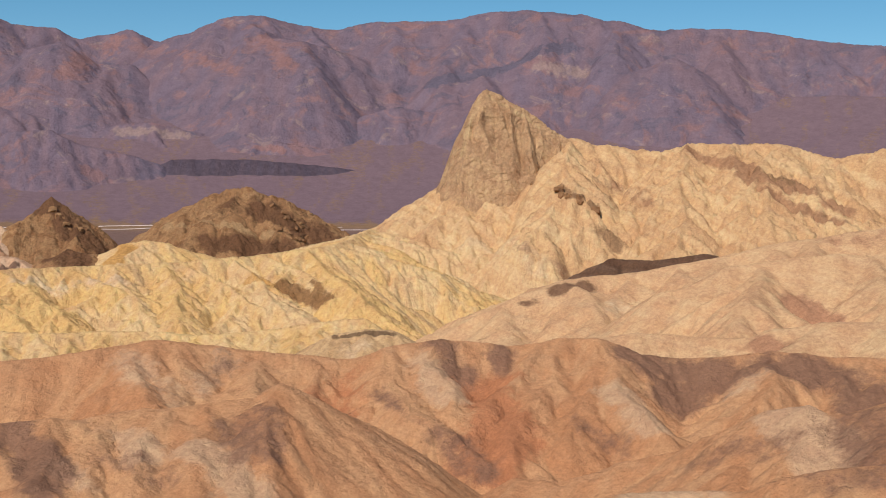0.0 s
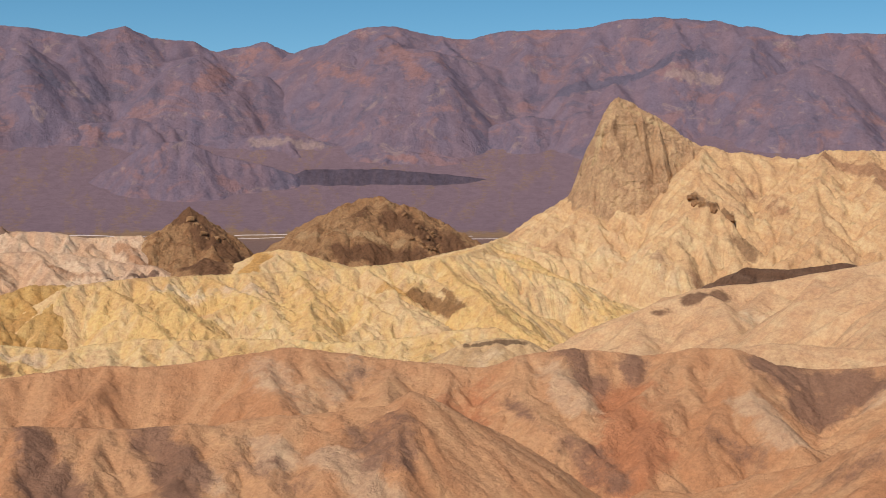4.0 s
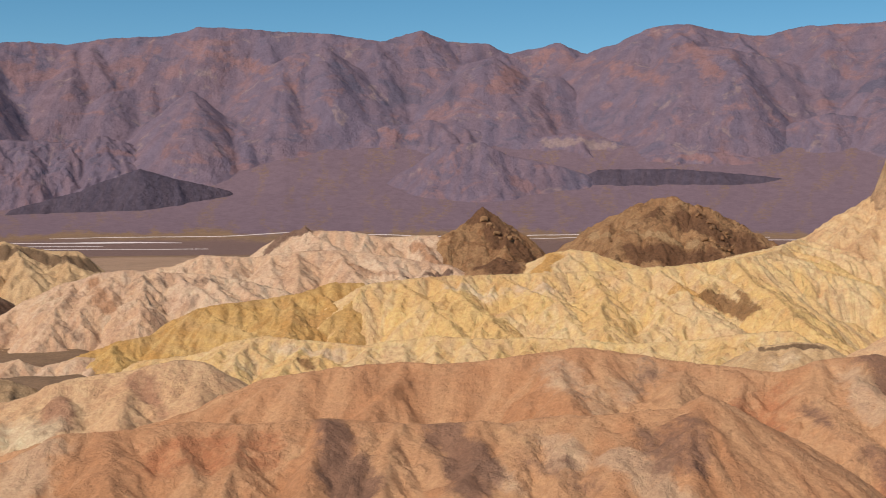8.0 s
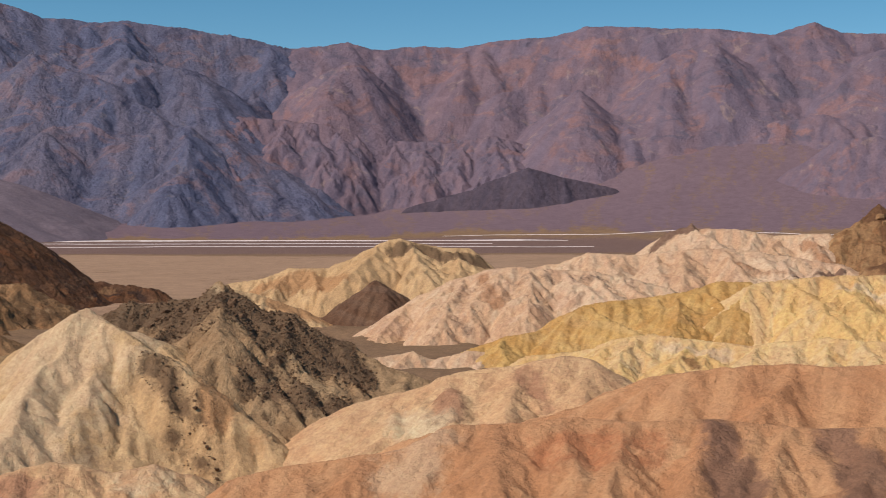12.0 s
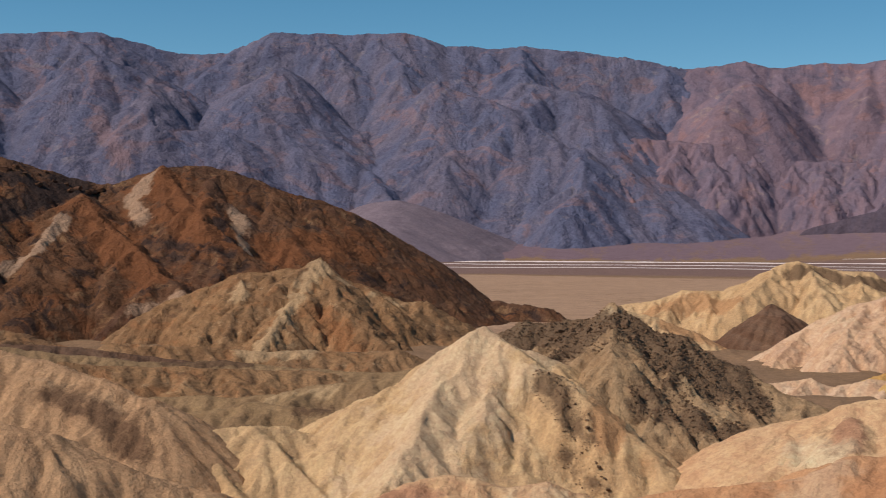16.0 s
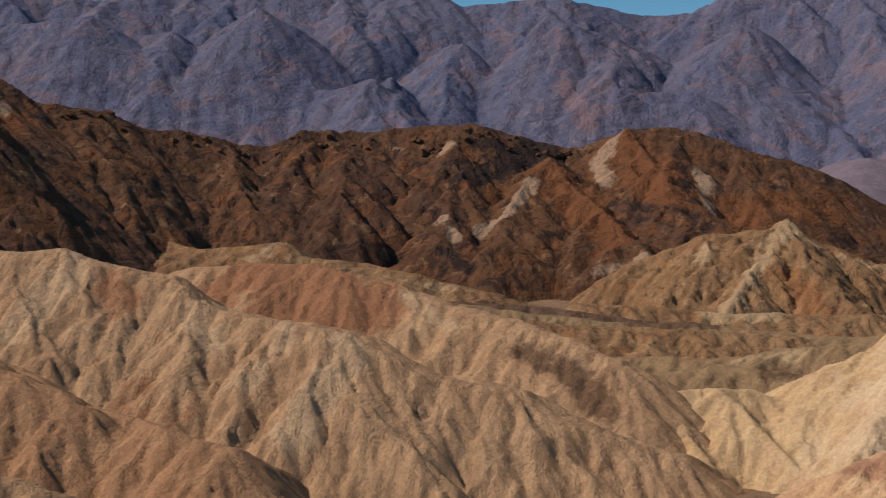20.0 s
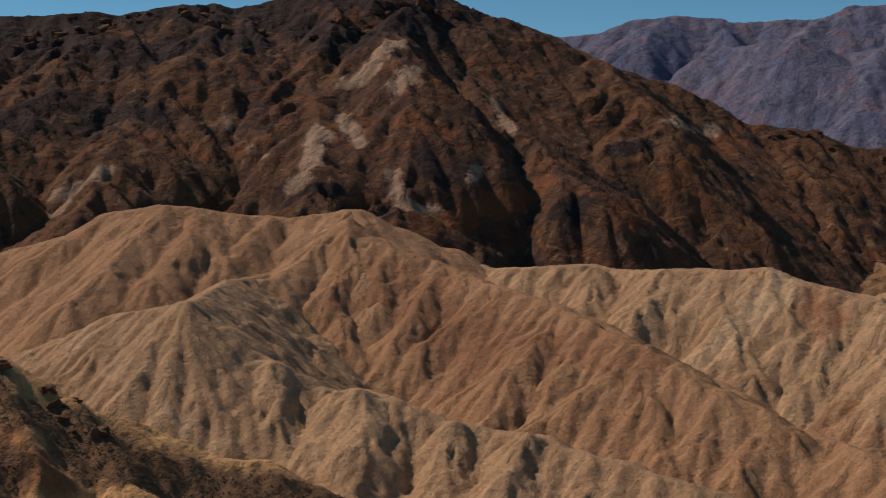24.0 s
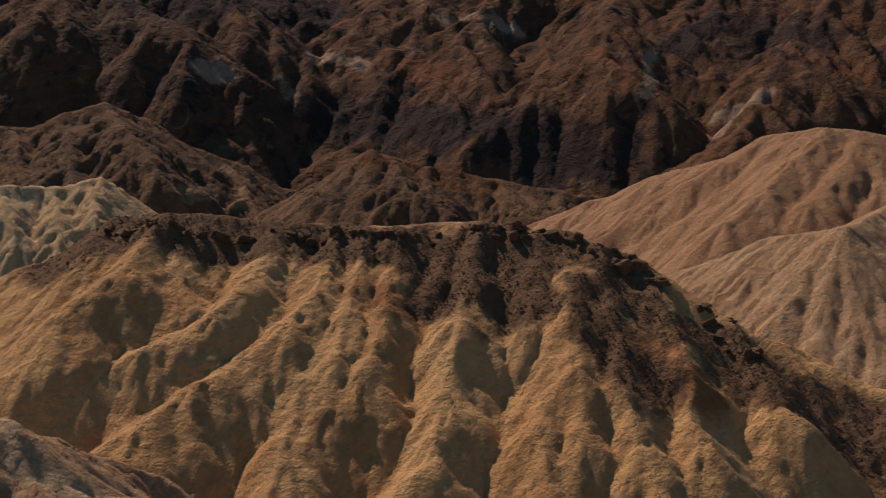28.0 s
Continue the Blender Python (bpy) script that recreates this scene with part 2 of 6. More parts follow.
def field(lines, u0, v0, nu, nv, step, warp, low=-4.0):
    """Heights on a grid, and the tint of the line that made them: each crest sheds its slopes to both sides, the highest wins, and gullies form where they meet."""
    u, v = (u0 + step * np.arange(nu)).astype(np.float32), (v0 + step * np.arange(nv)).astype(np.float32)
    U, V = np.meshgrid(u, v, indexing="ij")
    if warp:
        k = 1.0 / (warp * 6)
        U, V = U + warp * fbm(U * k, V * k, 2), V + warp * fbm(U * k + 31, V * k + 57, 2)
        U, V = U.astype(np.float32), V.astype(np.float32)
    Z, C = np.full((nu, nv), low, np.float32), np.full((nu, nv), 0.5, np.float32)
    for pts, slope, soft, wide, tint in lines:
        for k, (p, q) in enumerate(zip(pts[:-1], pts[1:])):
            top = max(p[2], q[2])
            if top < low:
                continue
            r = min((top - low) / slope + soft * 2, wide * (2.2 if k == len(pts) - 2 else 1)) + 1.2 * warp
            i0, i1 = int(max(0, (min(p[0], q[0]) - r - u0) // step)), int(min(nu, (max(p[0], q[0]) + r - u0) // step + 2))
            j0, j1 = int(max(0, (min(p[1], q[1]) - r - v0) // step)), int(min(nv, (max(p[1], q[1]) + r - v0) // step + 2))
            if i1 <= i0 or j1 <= j0:
                continue
            A, B = U[i0:i1, j0:j1] - np.float32(p[0]), V[i0:i1, j0:j1] - np.float32(p[1])
            du, dv = np.float32(q[0] - p[0]), np.float32(q[1] - p[1])
            f = np.clip((A * du + B * dv) / np.float32(max(du * du + dv * dv, 1e-6)), 0, 1)
            A -= f * du
            B -= f * dv
            bend = np.float32(0.0 if wide > 1e8 else 0.45 * slope / wide)
            H = np.float32(p[2] + slope * soft) + f * np.float32(q[2] - p[2]) - np.float32(slope) * np.sqrt(A * A + B * B + np.float32(soft * soft)) - bend * (A * A + B * B)
            old = Z[i0:i1, j0:j1]
            won = H > old
            old[won] = H[won]
            C[i0:i1, j0:j1][won] = tint
    return Z.astype(float), C.astype(float)


def smooth(Z, times):
    for _ in range(times):
        P = np.pad(Z, 1, mode="edge")
        Z = (P[:-2, 1:-1] + P[2:, 1:-1] + P[1:-1, :-2] + P[1:-1, 2:] + 2 * Z) / 6
    return Z


_jit = np.random.RandomState(9).uniform(-0.35, 0.35, (3, 512)).astype(np.float32)


def stripes(x, y, du, dv, ratio):
    """Waves that run across the direction (du, dv), put together from scattered centres: cosine, sine and their weight."""
    a, b_ = np.zeros_like(x), np.zeros_like(x)
    xi, yi = np.floor(x).astype(np.int32), np.floor(y).astype(np.int32)
    xf, yf = x - xi, y - yi
    turn = np.float32(2 * np.pi * ratio)
    for i in (-1, 0, 1):
        for j in (-1, 0, 1):
            k = _perm[(_perm[(xi + i) & 511] + yi + j) & 511]
            px, py = xf - (_jit[0][k] + np.float32(i + 0.5)), yf - (_jit[1][k] + np.float32(j + 0.5))
            w = np.maximum(np.float32(1) - (px * px + py * py) * np.float32(0.6), 0)
            w *= w
            ph = (px * du + py * dv) * turn + _jit[2][k] * np.float32(9)
            a += w * np.cos(ph)
            b_ += w * np.sin(ph)
    n = np.sqrt(a * a + b_ * b_) + np.float32(1e-4)
    return a / n, b_ / n, n / (n + np.float32(0.25))


def gullies(Z, U, V, step, first, times, depth, shrink=0.46, ratio=2.3):
    """Rain-cut rills that run straight down the slopes, in several sizes: round ribs with sharp gullies between them. Also streaks for the tint."""
    up = Z > -3
    u, v = U[up].astype(np.float32), V[up].astype(np.float32)
    streak, lam = None, first
    for k in range(times):
        if lam < 2.6 * step and k:
            break
        S = smooth(Z, max(1, min(14, int((0.22 * lam / step) ** 2 * 1.5))))
        gu, gv = np.gradient(S, step)
        gu, gv = gu[up].astype(np.float32), gv[up].astype(np.float32)
        g = np.hypot(gu, gv) + np.float32(1e-4)
        fade = np.clip((g - 0.12) / 0.4, 0, 1)
        cell = np.float32(1 / (lam * ratio))
        c, s_, m = stripes(u * cell + 11.3 * k, v * cell - 7.7 * k, -gv / g, gu / g, ratio)
        cut = 1 - np.sqrt(np.clip((1 - c) * 0.5, 0, 1))
        Z[up] -= depth * lam * fade * m * cut
        if streak is None:
            streak = s_ * fade * m
        wave, deep, lam = c, fade * m * lam * depth * 0.28, lam * shrink
    out = np.zeros((*Z.shape, 3))
    out[up] = np.stack([streak, wave, deep], axis=-1)
    return Z, out


def landform(lines, ribs=(), slope=0.6, soft=2.0, gap=26.0, reach=60.0, grade=0.42, depth=2, step=1.3, warp=4.0, rough=0.4, blur=1, seed=1, margin=None, lean=0.7, steep=1.2, fine=1.0, second=0.7, rills=None, streak=0.3, back=None):
    """The grid of one hill: places and tint (nu, nv, 4). Lines are crests, ribs are spurs that are laid by hand."""
    rng = np.random.RandomState(seed)
    lines, ribs = [np.array(li, float) for li in lines], [np.array(li, float) for li in ribs]
    c = np.vstack(lines).mean(axis=0)
    far = lines[0][-1] - lines[0][0]
    ang = math.atan2(far[1], far[0])
    ca, sa = math.cos(ang), math.sin(ang)

    def local(p):
        x, y = p[:, 0] - c[0], p[:, 1] - c[1]
        return np.column_stack([x * ca + y * sa, -x * sa + y * ca, p[:, 2]])

    main, hand = [local(p) for p in lines], [local(p) for p in ribs]
    todo = [(p, slope, soft, 1e9, 0.5) for p in main]
    first = list(hand)
    for p in main:
        first += spurs(p, gap, reach, grade, rng)
    s1, s2_, s3_ = slope * steep, slope * steep ** 2, slope * steep ** 3
    for s in first:
        tint = rng.uniform(0, 1)
        todo.append((s, s1, soft * 0.8, gap * 2.2, tint))
        if depth > 1:
            r2 = min(reach * 0.3, gap * 1.1)
            for s2 in spurs(s, gap * 0.5 * fine, r2, s1 * second, rng, sway=0.3, lean=lean, bends=3):
                t2 = np.clip(tint + rng.uniform(-0.35, 0.35), 0, 1)
                todo.append((s2, s2_, soft * 0.5, gap * 0.9, t2))
                if depth > 2:
                    for s3 in spurs(s2, r2 * 0.34, r2 * 0.42, s2_ * 0.7, rng, sway=0.3, lean=lean, bends=2):
                        todo.append((s3, s3_, soft * 0.3, r2 * 0.5, np.clip(t2 + rng.uniform(-0.2, 0.2), 0, 1)))
    lp = np.vstack(main + hand)
    tall = lp[:, 2].max()
    m = margin or max(tall / slope, reach * 1.05 + max(0, tall - 0.9 * grade * reach) / s1) + 8
    u0, v0 = lp[:, 0].min() - m, lp[:, 1].min() - m
    nu, nv = int((lp[:, 0].max() + m - u0) / step) + 2, int((lp[:, 1].max() + m - v0) / step) + 2
    Z, C = field(todo, u0, v0, nu, nv, step, warp)
    Z, C = smooth(Z, blur), smooth(C, 2)
    U, V = np.meshgrid(u0 + step * np.arange(nu), v0 + step * np.arange(nv), indexing="ij")
    X, Y = c[0] + U * ca - V * sa, c[1] + U * sa + V * ca
    if back:  # the far side falls off behind the skyline
        Z -= 1.2 * np.maximum(0, np.hypot(X, Y) - back)
    first_rill, sizes, cut = rills or (gap * 0.55, 3, 0.22)
    Z, S = gullies(Z, U, V, step, first_rill, sizes, cut)
    C = np.clip(C + streak * S[..., 0], 0, 1)
    w, up = max(step * 2.2, 2.4), Z > -3
    x, y = X[up], Y[up]
    Z[up] += np.clip((Z[up] + 3) / 6, 0, 1) * rough * (fbm(x / (4 * w), y / (4 * w), 4) * 1.6 + fbm(x / w, y / w, 2, True) * 0.4)
    return np.stack([X, Y, Z, C, S[..., 1], S[..., 2]], axis=-1)


def sheet(name, P, material, masks=None, drop=-2.5, pick=None):
    """A mesh from a grid of places, without what lies buried, or only the faces that are picked."""
    nu, nv = P.shape[:2]
    co = P[..., :3].reshape(-1, 3)
    idx = np.arange(nu * nv).reshape(nu, nv)
    F = np.stack([idx[:-1, :-1], idx[1:, :-1], idx[1:, 1:], idx[:-1, 1:]], axis=-1).reshape(-1, 4)
    use = (co[F][:, :, 2] > drop).any(axis=1)
    if pick is not None:
        use &= pick.ravel()
    F = F[use]
    used = np.zeros(len(co), bool)
    used[F] = True
    remap = np.cumsum(used) - 1
    F, co = remap[F], co[used]
    me = bpy.data.meshes.new(name)
    me.vertices.add(len(co))
    me.vertices.foreach_set("co", co.ravel())
    me.loops.add(F.size)
    me.loops.foreach_set("vertex_index", F.ravel())
    me.polygons.add(len(F))
    me.polygons.foreach_set("loop_start", np.arange(0, F.size, 4))
    me.polygons.foreach_set("loop_total", np.full(len(F), 4))
    me.polygons.foreach_set("use_smooth", np.ones(len(F), bool))
    me.update(calc_edges=True)
    if masks is not None:
        at = me.color_attributes.new("beds", "FLOAT_COLOR", "POINT")
        at.data.foreach_set("color", masks.reshape(-1, 4)[used].ravel())
    if P.shape[2] > 4:  # the wave and depth of the finest rills
        at = me.color_attributes.new("rills", "FLOAT_COLOR", "POINT")
        fine = np.zeros((len(co), 4))
        fine[:, :2] = P[..., 4:6].reshape(-1, 2)[used]
        at.data.foreach_set("color", fine.ravel())
    me.materials.append(material)
    return me


BED_NAMES = ("dark_bed", "pale_bed", "rust_bed")
BED_LABELS = ("dark patch, weathered rock bed or painted shade", "pale clay bed", "rust-brown rock bed")


def beds_of(P, marks):
    """Where dark (0), pale (1) and rust (2) beds crop out, and where dark marks paint shade: marks are (kind, strength,
    line of places, width). Also the mark that each place belongs to.
    """
    B = np.zeros((*P.shape[:2], 4))
    B[..., 3] = P[..., 3]
    owner, most = np.full(P.shape[:2], -1), np.full(P.shape[:2], 0.55)
    X, Y, Z = P[..., 0], P[..., 1], P[..., 2]
    wob = fbm(X / 14.0, Y / 14.0, 3) if marks else 0
    for i, (kind, strength, line, width) in enumerate(marks):
        pts = np.array(line, float)
        if len(pts) == 1:
            pts = np.vstack([pts, pts + 0.01])
        lo, hi = pts.min(axis=0) - 3.2 * width, pts.max(axis=0) + 3.2 * width
        ok = (X > lo[0]) & (X < hi[0]) & (Y > lo[1]) & (Y < hi[1])
        if not ok.any():
            continue
        rows, cols = np.where(ok.any(axis=1))[0], np.where(ok.any(axis=0))[0]
        s = (slice(rows[0], rows[-1] + 1), slice(cols[0], cols[-1] + 1))
        x, y, z = X[s], Y[s], Z[s]
        best = np.full(x.shape, 1e9)
        for p, q in zip(pts[:-1], pts[1:]):
            d = q - p
            f = np.clip(((x - p[0]) * d[0] + (y - p[1]) * d[1] + (z - p[2]) * d[2]) / max(d @ d, 1e-6), 0, 1)
            best = np.minimum(best, np.sqrt((x - p[0] - f * d[0]) ** 2 + (y - p[1] - f * d[1]) ** 2 + (z - p[2] - f * d[2]) ** 2))
        near = np.clip((1.5 - best / width + 0.9 * wob[s]) / 1.2, 0, 1)
        B[s][..., kind] = np.maximum(B[s][..., kind], strength * near)
        won = near > most[s]
        owner[s][won], most[s][won] = i, near[won]
    return B, owner


def largest(mask):
    """The largest connected piece of a mask."""
    rows, cols = np.where(mask.any(axis=1))[0], np.where(mask.any(axis=0))[0]
    if not len(rows):
        return mask
    box = (slice(rows[0], rows[-1] + 1), slice(cols[0], cols[-1] + 1))
    m = mask[box]
    lab = np.where(m, np.arange(1, m.size + 1).reshape(m.shape), 0)
    for _ in range(600):
        p = np.pad(lab, 1)
        new_lab = np.where(m, np.max([p[1:-1, 1:-1], p[:-2, 1:-1], p[2:, 1:-1], p[1:-1, :-2], p[1:-1, 2:]], axis=0), 0)
        if (new_lab == lab).all():
            break
        lab = new_lab
    ids, counts = np.unique(lab[lab > 0], return_counts=True)
    out = np.zeros_like(mask)
    out[box] = lab == ids[counts.argmax()]
    return out


def hill(name, label, category, material, lines, marks=(), under=None, **shape):
    """One hill with its outcropping beds as parts, or a part of the hill that it belongs to (under)."""
    P = landform(lines, **shape)
    B, owner = beds_of(P, marks)
    faces = owner[:-1, :-1]
    high = P[..., 2] > -2.5
    high = high[:-1, :-1] | high[1:, :-1] | high[:-1, 1:] | high[1:, 1:]
    pieces = [(i, largest((faces == i) & high)) for i in range(len(marks))] if not under else []
    pieces = [(i, m) for i, m in pieces if m.sum() > 40]
    rest = np.ones(faces.shape, bool)
    for i, m in pieces:
        rest &= ~m
    ob = new(name, sheet(name, P, material, B, pick=rest))
    for i, m in pieces:
        u, v = np.where(m.any(axis=1))[0], np.where(m.any(axis=0))[0]
        at, cell = (slice(u[0], u[-1] + 2), slice(v[0], v[-1] + 2)), (slice(u[0], u[-1] + 1), slice(v[0], v[-1] + 1))
        part = new(BED_NAMES[marks[i][0]], sheet(BED_NAMES[marks[i][0]], P[at], material, B[at], pick=m[cell]))
        part.parent = ob
        tagged(part, BED_LABELS[marks[i][0]])
    if under:
        ob.parent = under
        return tagged(ob, label)
    return tagged(ob, label, category, group="mountain ranges" if category == "mountain" else "badland hills")


def ranks(crest, steps, seed):
    """A skyline and the nearer, lower ridges that stand before it: steps are (share of the distance, share of the height)."""
    rng, out = np.random.RandomState(seed), [crest]
    for near, low in steps:
        line = []
        for x, y, z in crest[1:-1]:
            k = near * (1 + rng.uniform(-0.018, 0.018))
            line.append((x * k, y * k, 60 + (z - 60) * low * (1 + rng.uniform(-0.28, 0.22))))
        out.append(line)
    return out


# ---- crags: rough blocks of bare rock on the crests ----
def crag_meshes(material, seed):
    rng, made = np.random.RandomState(seed), []
    for k in range(5):
        bm = bmesh.new()
        bmesh.ops.create_icosphere(bm, subdivisions=3, radius=1.0)
        off = Vector(rng.uniform(0, 50, 3))
        for v in bm.verts:
            n = noise.noise(v.co * 1.1 + off) * 0.45 + noise.noise(v.co * 2.7 + off) * 0.22 + noise.noise(v.co * 6 + off) * 0.08
            v.co *= 1 + n
            for axis in range(3):
                v.co[axis] = max(-0.72, min(0.72, v.co[axis])) + 0.12 * v.co[axis]
        me = bpy.data.meshes.new("crag")
        bm.to_mesh(me)
        bm.free()
        at = me.color_attributes.new("beds", "FLOAT_COLOR", "POINT")
        at.data.foreach_set("color", np.tile([0.35, 0, 0, rng.uniform()], len(me.vertices)))
        me.materials.append(material)
        made.append(me)
    return made


def ground_points(under):
    """The places and beds of a hill and of the beds under it."""
    cos, cols = [], []
    for o in (under, *(c for c in under.children if c.name.split(".")[0] in BED_NAMES)):
        me = o.data
        co, col = np.empty(len(me.vertices) * 3), np.empty(len(me.vertices) * 4)
        me.vertices.foreach_get("co", co)
        me.color_attributes["beds"].data.foreach_get("color", col)
        cos.append(co.reshape(-1, 3))
        cols.append(col.reshape(-1, 4))
    return np.vstack(cos), np.vstack(cols)


def crags(under, line, count, size, material, seed, name="crag", label="", stray=1.0):
    """Bare blocks along a line on a hill, each of them a part of the hill."""
    rng, shapes = np.random.RandomState(seed), crag_meshes(material, seed)
    pts = np.array(line, float)
    s = np.concatenate([[0], np.cumsum(np.linalg.norm(np.diff(pts, axis=0), axis=1))])
    co = ground_points(under)[0]
    for k in range(count):
        a = s[-1] * (k + rng.uniform(0.1, 0.9)) / count
        p = np.array([np.interp(a, s, pts[:, i]) for i in range(3)])
        p[:2] += rng.normal(0, size * stray, 2)
        p[2] = co[((co[:, :2] - p[:2]) ** 2).sum(axis=1).argmin(), 2]
        w = size * rng.uniform(0.5, 1.25)
        ob = new(name, shapes[k % 5])
        ob.matrix_world = pose(*p, rng.uniform(-25, 25), rng.uniform(-25, 25), rng.uniform(0, 360)) @ Matrix.Diagonal((w, w * rng.uniform(0.5, 1.0), w * rng.uniform(0.35, 0.8), 1))
        ob.parent = under
        if label:
            tagged(ob, label)


def loose_stones(under, mask, least, count, size, material, seed, label):
    """Small stones strewn where a bed of the hill crops out: one thing, too many to count."""
    rng = np.random.RandomState(seed)
    co, col = ground_points(under)
    pool = co[(col[:, mask] > least) & (co[:, 2] > 1)]
    at = pool[rng.randint(0, len(pool), count)]
    base = np.array([(1, 0, -0.3), (-0.5, 0.87, -0.3), (-0.5, -0.87, -0.3), (0.55, 0.4, 0.6), (-0.6, 0.3, 0.55), (0.1, -0.6, 0.65)])
    tris = np.array([(3, 4, 5), (0, 3, 5), (0, 1, 3), (1, 4, 3), (1, 2, 4), (2, 5, 4), (2, 0, 5)])
    r = size * rng.uniform(0.35, 1.3, (count, 1, 1)) * rng.uniform(0.6, 1.4, (count, 6, 1))
    t = rng.uniform(0, 2 * np.pi, count)
    ca, sa = np.cos(t)[:, None], np.sin(t)[:, None]
    V = base[None] * r
    V = np.stack([V[..., 0] * ca - V[..., 1] * sa, V[..., 0] * sa + V[..., 1] * ca, V[..., 2]], axis=-1) + at[:, None, :] + rng.uniform(-0.3, 0.3, (count, 1, 3)) * [1, 1, 0]
    F = (tris[None] + 6 * np.arange(count)[:, None, None]).reshape(-1, 3)
    m = bpy.data.meshes.new("loose_stones")
    m.from_pydata(V.reshape(-1, 3).tolist(), [], F.tolist())
    lay = m.color_attributes.new("beds", "FLOAT_COLOR", "POINT")
    lay.data.foreach_set("color", np.tile([0.4, 0, 0, 0.5], len(m.vertices)))
    m.materials.append(material)
    return tagged(new("loose_stones", m), label, "stones", kind="stuff")


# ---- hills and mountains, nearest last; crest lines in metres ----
hill("mountain_range", "distant rust desert mountains, tinted mauve for haze", "mountain", RANGE_HAZE, ranks(
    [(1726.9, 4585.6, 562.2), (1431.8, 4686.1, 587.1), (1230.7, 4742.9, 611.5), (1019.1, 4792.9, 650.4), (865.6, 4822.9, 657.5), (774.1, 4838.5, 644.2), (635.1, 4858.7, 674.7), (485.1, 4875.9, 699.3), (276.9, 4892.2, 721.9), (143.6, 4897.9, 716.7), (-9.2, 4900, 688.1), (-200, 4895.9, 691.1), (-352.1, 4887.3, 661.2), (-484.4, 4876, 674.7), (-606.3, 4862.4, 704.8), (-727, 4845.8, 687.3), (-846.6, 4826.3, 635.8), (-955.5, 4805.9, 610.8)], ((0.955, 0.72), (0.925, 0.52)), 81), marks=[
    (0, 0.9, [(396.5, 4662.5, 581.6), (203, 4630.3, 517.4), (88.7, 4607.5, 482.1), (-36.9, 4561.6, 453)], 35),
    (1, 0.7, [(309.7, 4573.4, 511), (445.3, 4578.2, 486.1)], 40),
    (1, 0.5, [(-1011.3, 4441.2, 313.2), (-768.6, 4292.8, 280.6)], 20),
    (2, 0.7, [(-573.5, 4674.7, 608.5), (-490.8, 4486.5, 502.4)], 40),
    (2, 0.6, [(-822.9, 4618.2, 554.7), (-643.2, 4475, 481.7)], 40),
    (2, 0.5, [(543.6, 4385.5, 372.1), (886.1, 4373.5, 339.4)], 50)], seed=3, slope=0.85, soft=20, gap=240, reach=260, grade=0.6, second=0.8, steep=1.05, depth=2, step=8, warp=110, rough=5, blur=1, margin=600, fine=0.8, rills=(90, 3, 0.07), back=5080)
hill("mountain_range", "distant desert mountains with a rounded skyline, tinted mauve for haze", "mountain", RANGE_HAZE, ranks(
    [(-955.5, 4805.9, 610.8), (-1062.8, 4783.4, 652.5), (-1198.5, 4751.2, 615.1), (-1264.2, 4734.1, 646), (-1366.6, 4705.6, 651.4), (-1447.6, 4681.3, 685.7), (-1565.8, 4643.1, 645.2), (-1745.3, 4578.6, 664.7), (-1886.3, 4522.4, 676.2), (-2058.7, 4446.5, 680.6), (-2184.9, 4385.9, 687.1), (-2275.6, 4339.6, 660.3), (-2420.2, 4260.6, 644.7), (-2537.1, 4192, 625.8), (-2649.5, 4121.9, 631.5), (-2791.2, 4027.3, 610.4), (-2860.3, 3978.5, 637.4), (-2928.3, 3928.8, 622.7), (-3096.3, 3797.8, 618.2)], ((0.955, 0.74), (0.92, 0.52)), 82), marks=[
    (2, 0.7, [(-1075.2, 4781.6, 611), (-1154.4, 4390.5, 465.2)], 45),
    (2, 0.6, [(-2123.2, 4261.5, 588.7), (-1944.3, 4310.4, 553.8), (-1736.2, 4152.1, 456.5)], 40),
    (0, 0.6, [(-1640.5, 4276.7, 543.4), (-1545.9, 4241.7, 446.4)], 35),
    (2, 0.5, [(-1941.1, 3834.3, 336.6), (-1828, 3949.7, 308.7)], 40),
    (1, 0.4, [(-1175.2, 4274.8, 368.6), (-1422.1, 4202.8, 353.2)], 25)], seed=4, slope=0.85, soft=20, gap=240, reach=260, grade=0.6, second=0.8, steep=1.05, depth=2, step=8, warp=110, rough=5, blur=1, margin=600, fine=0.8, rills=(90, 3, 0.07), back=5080)
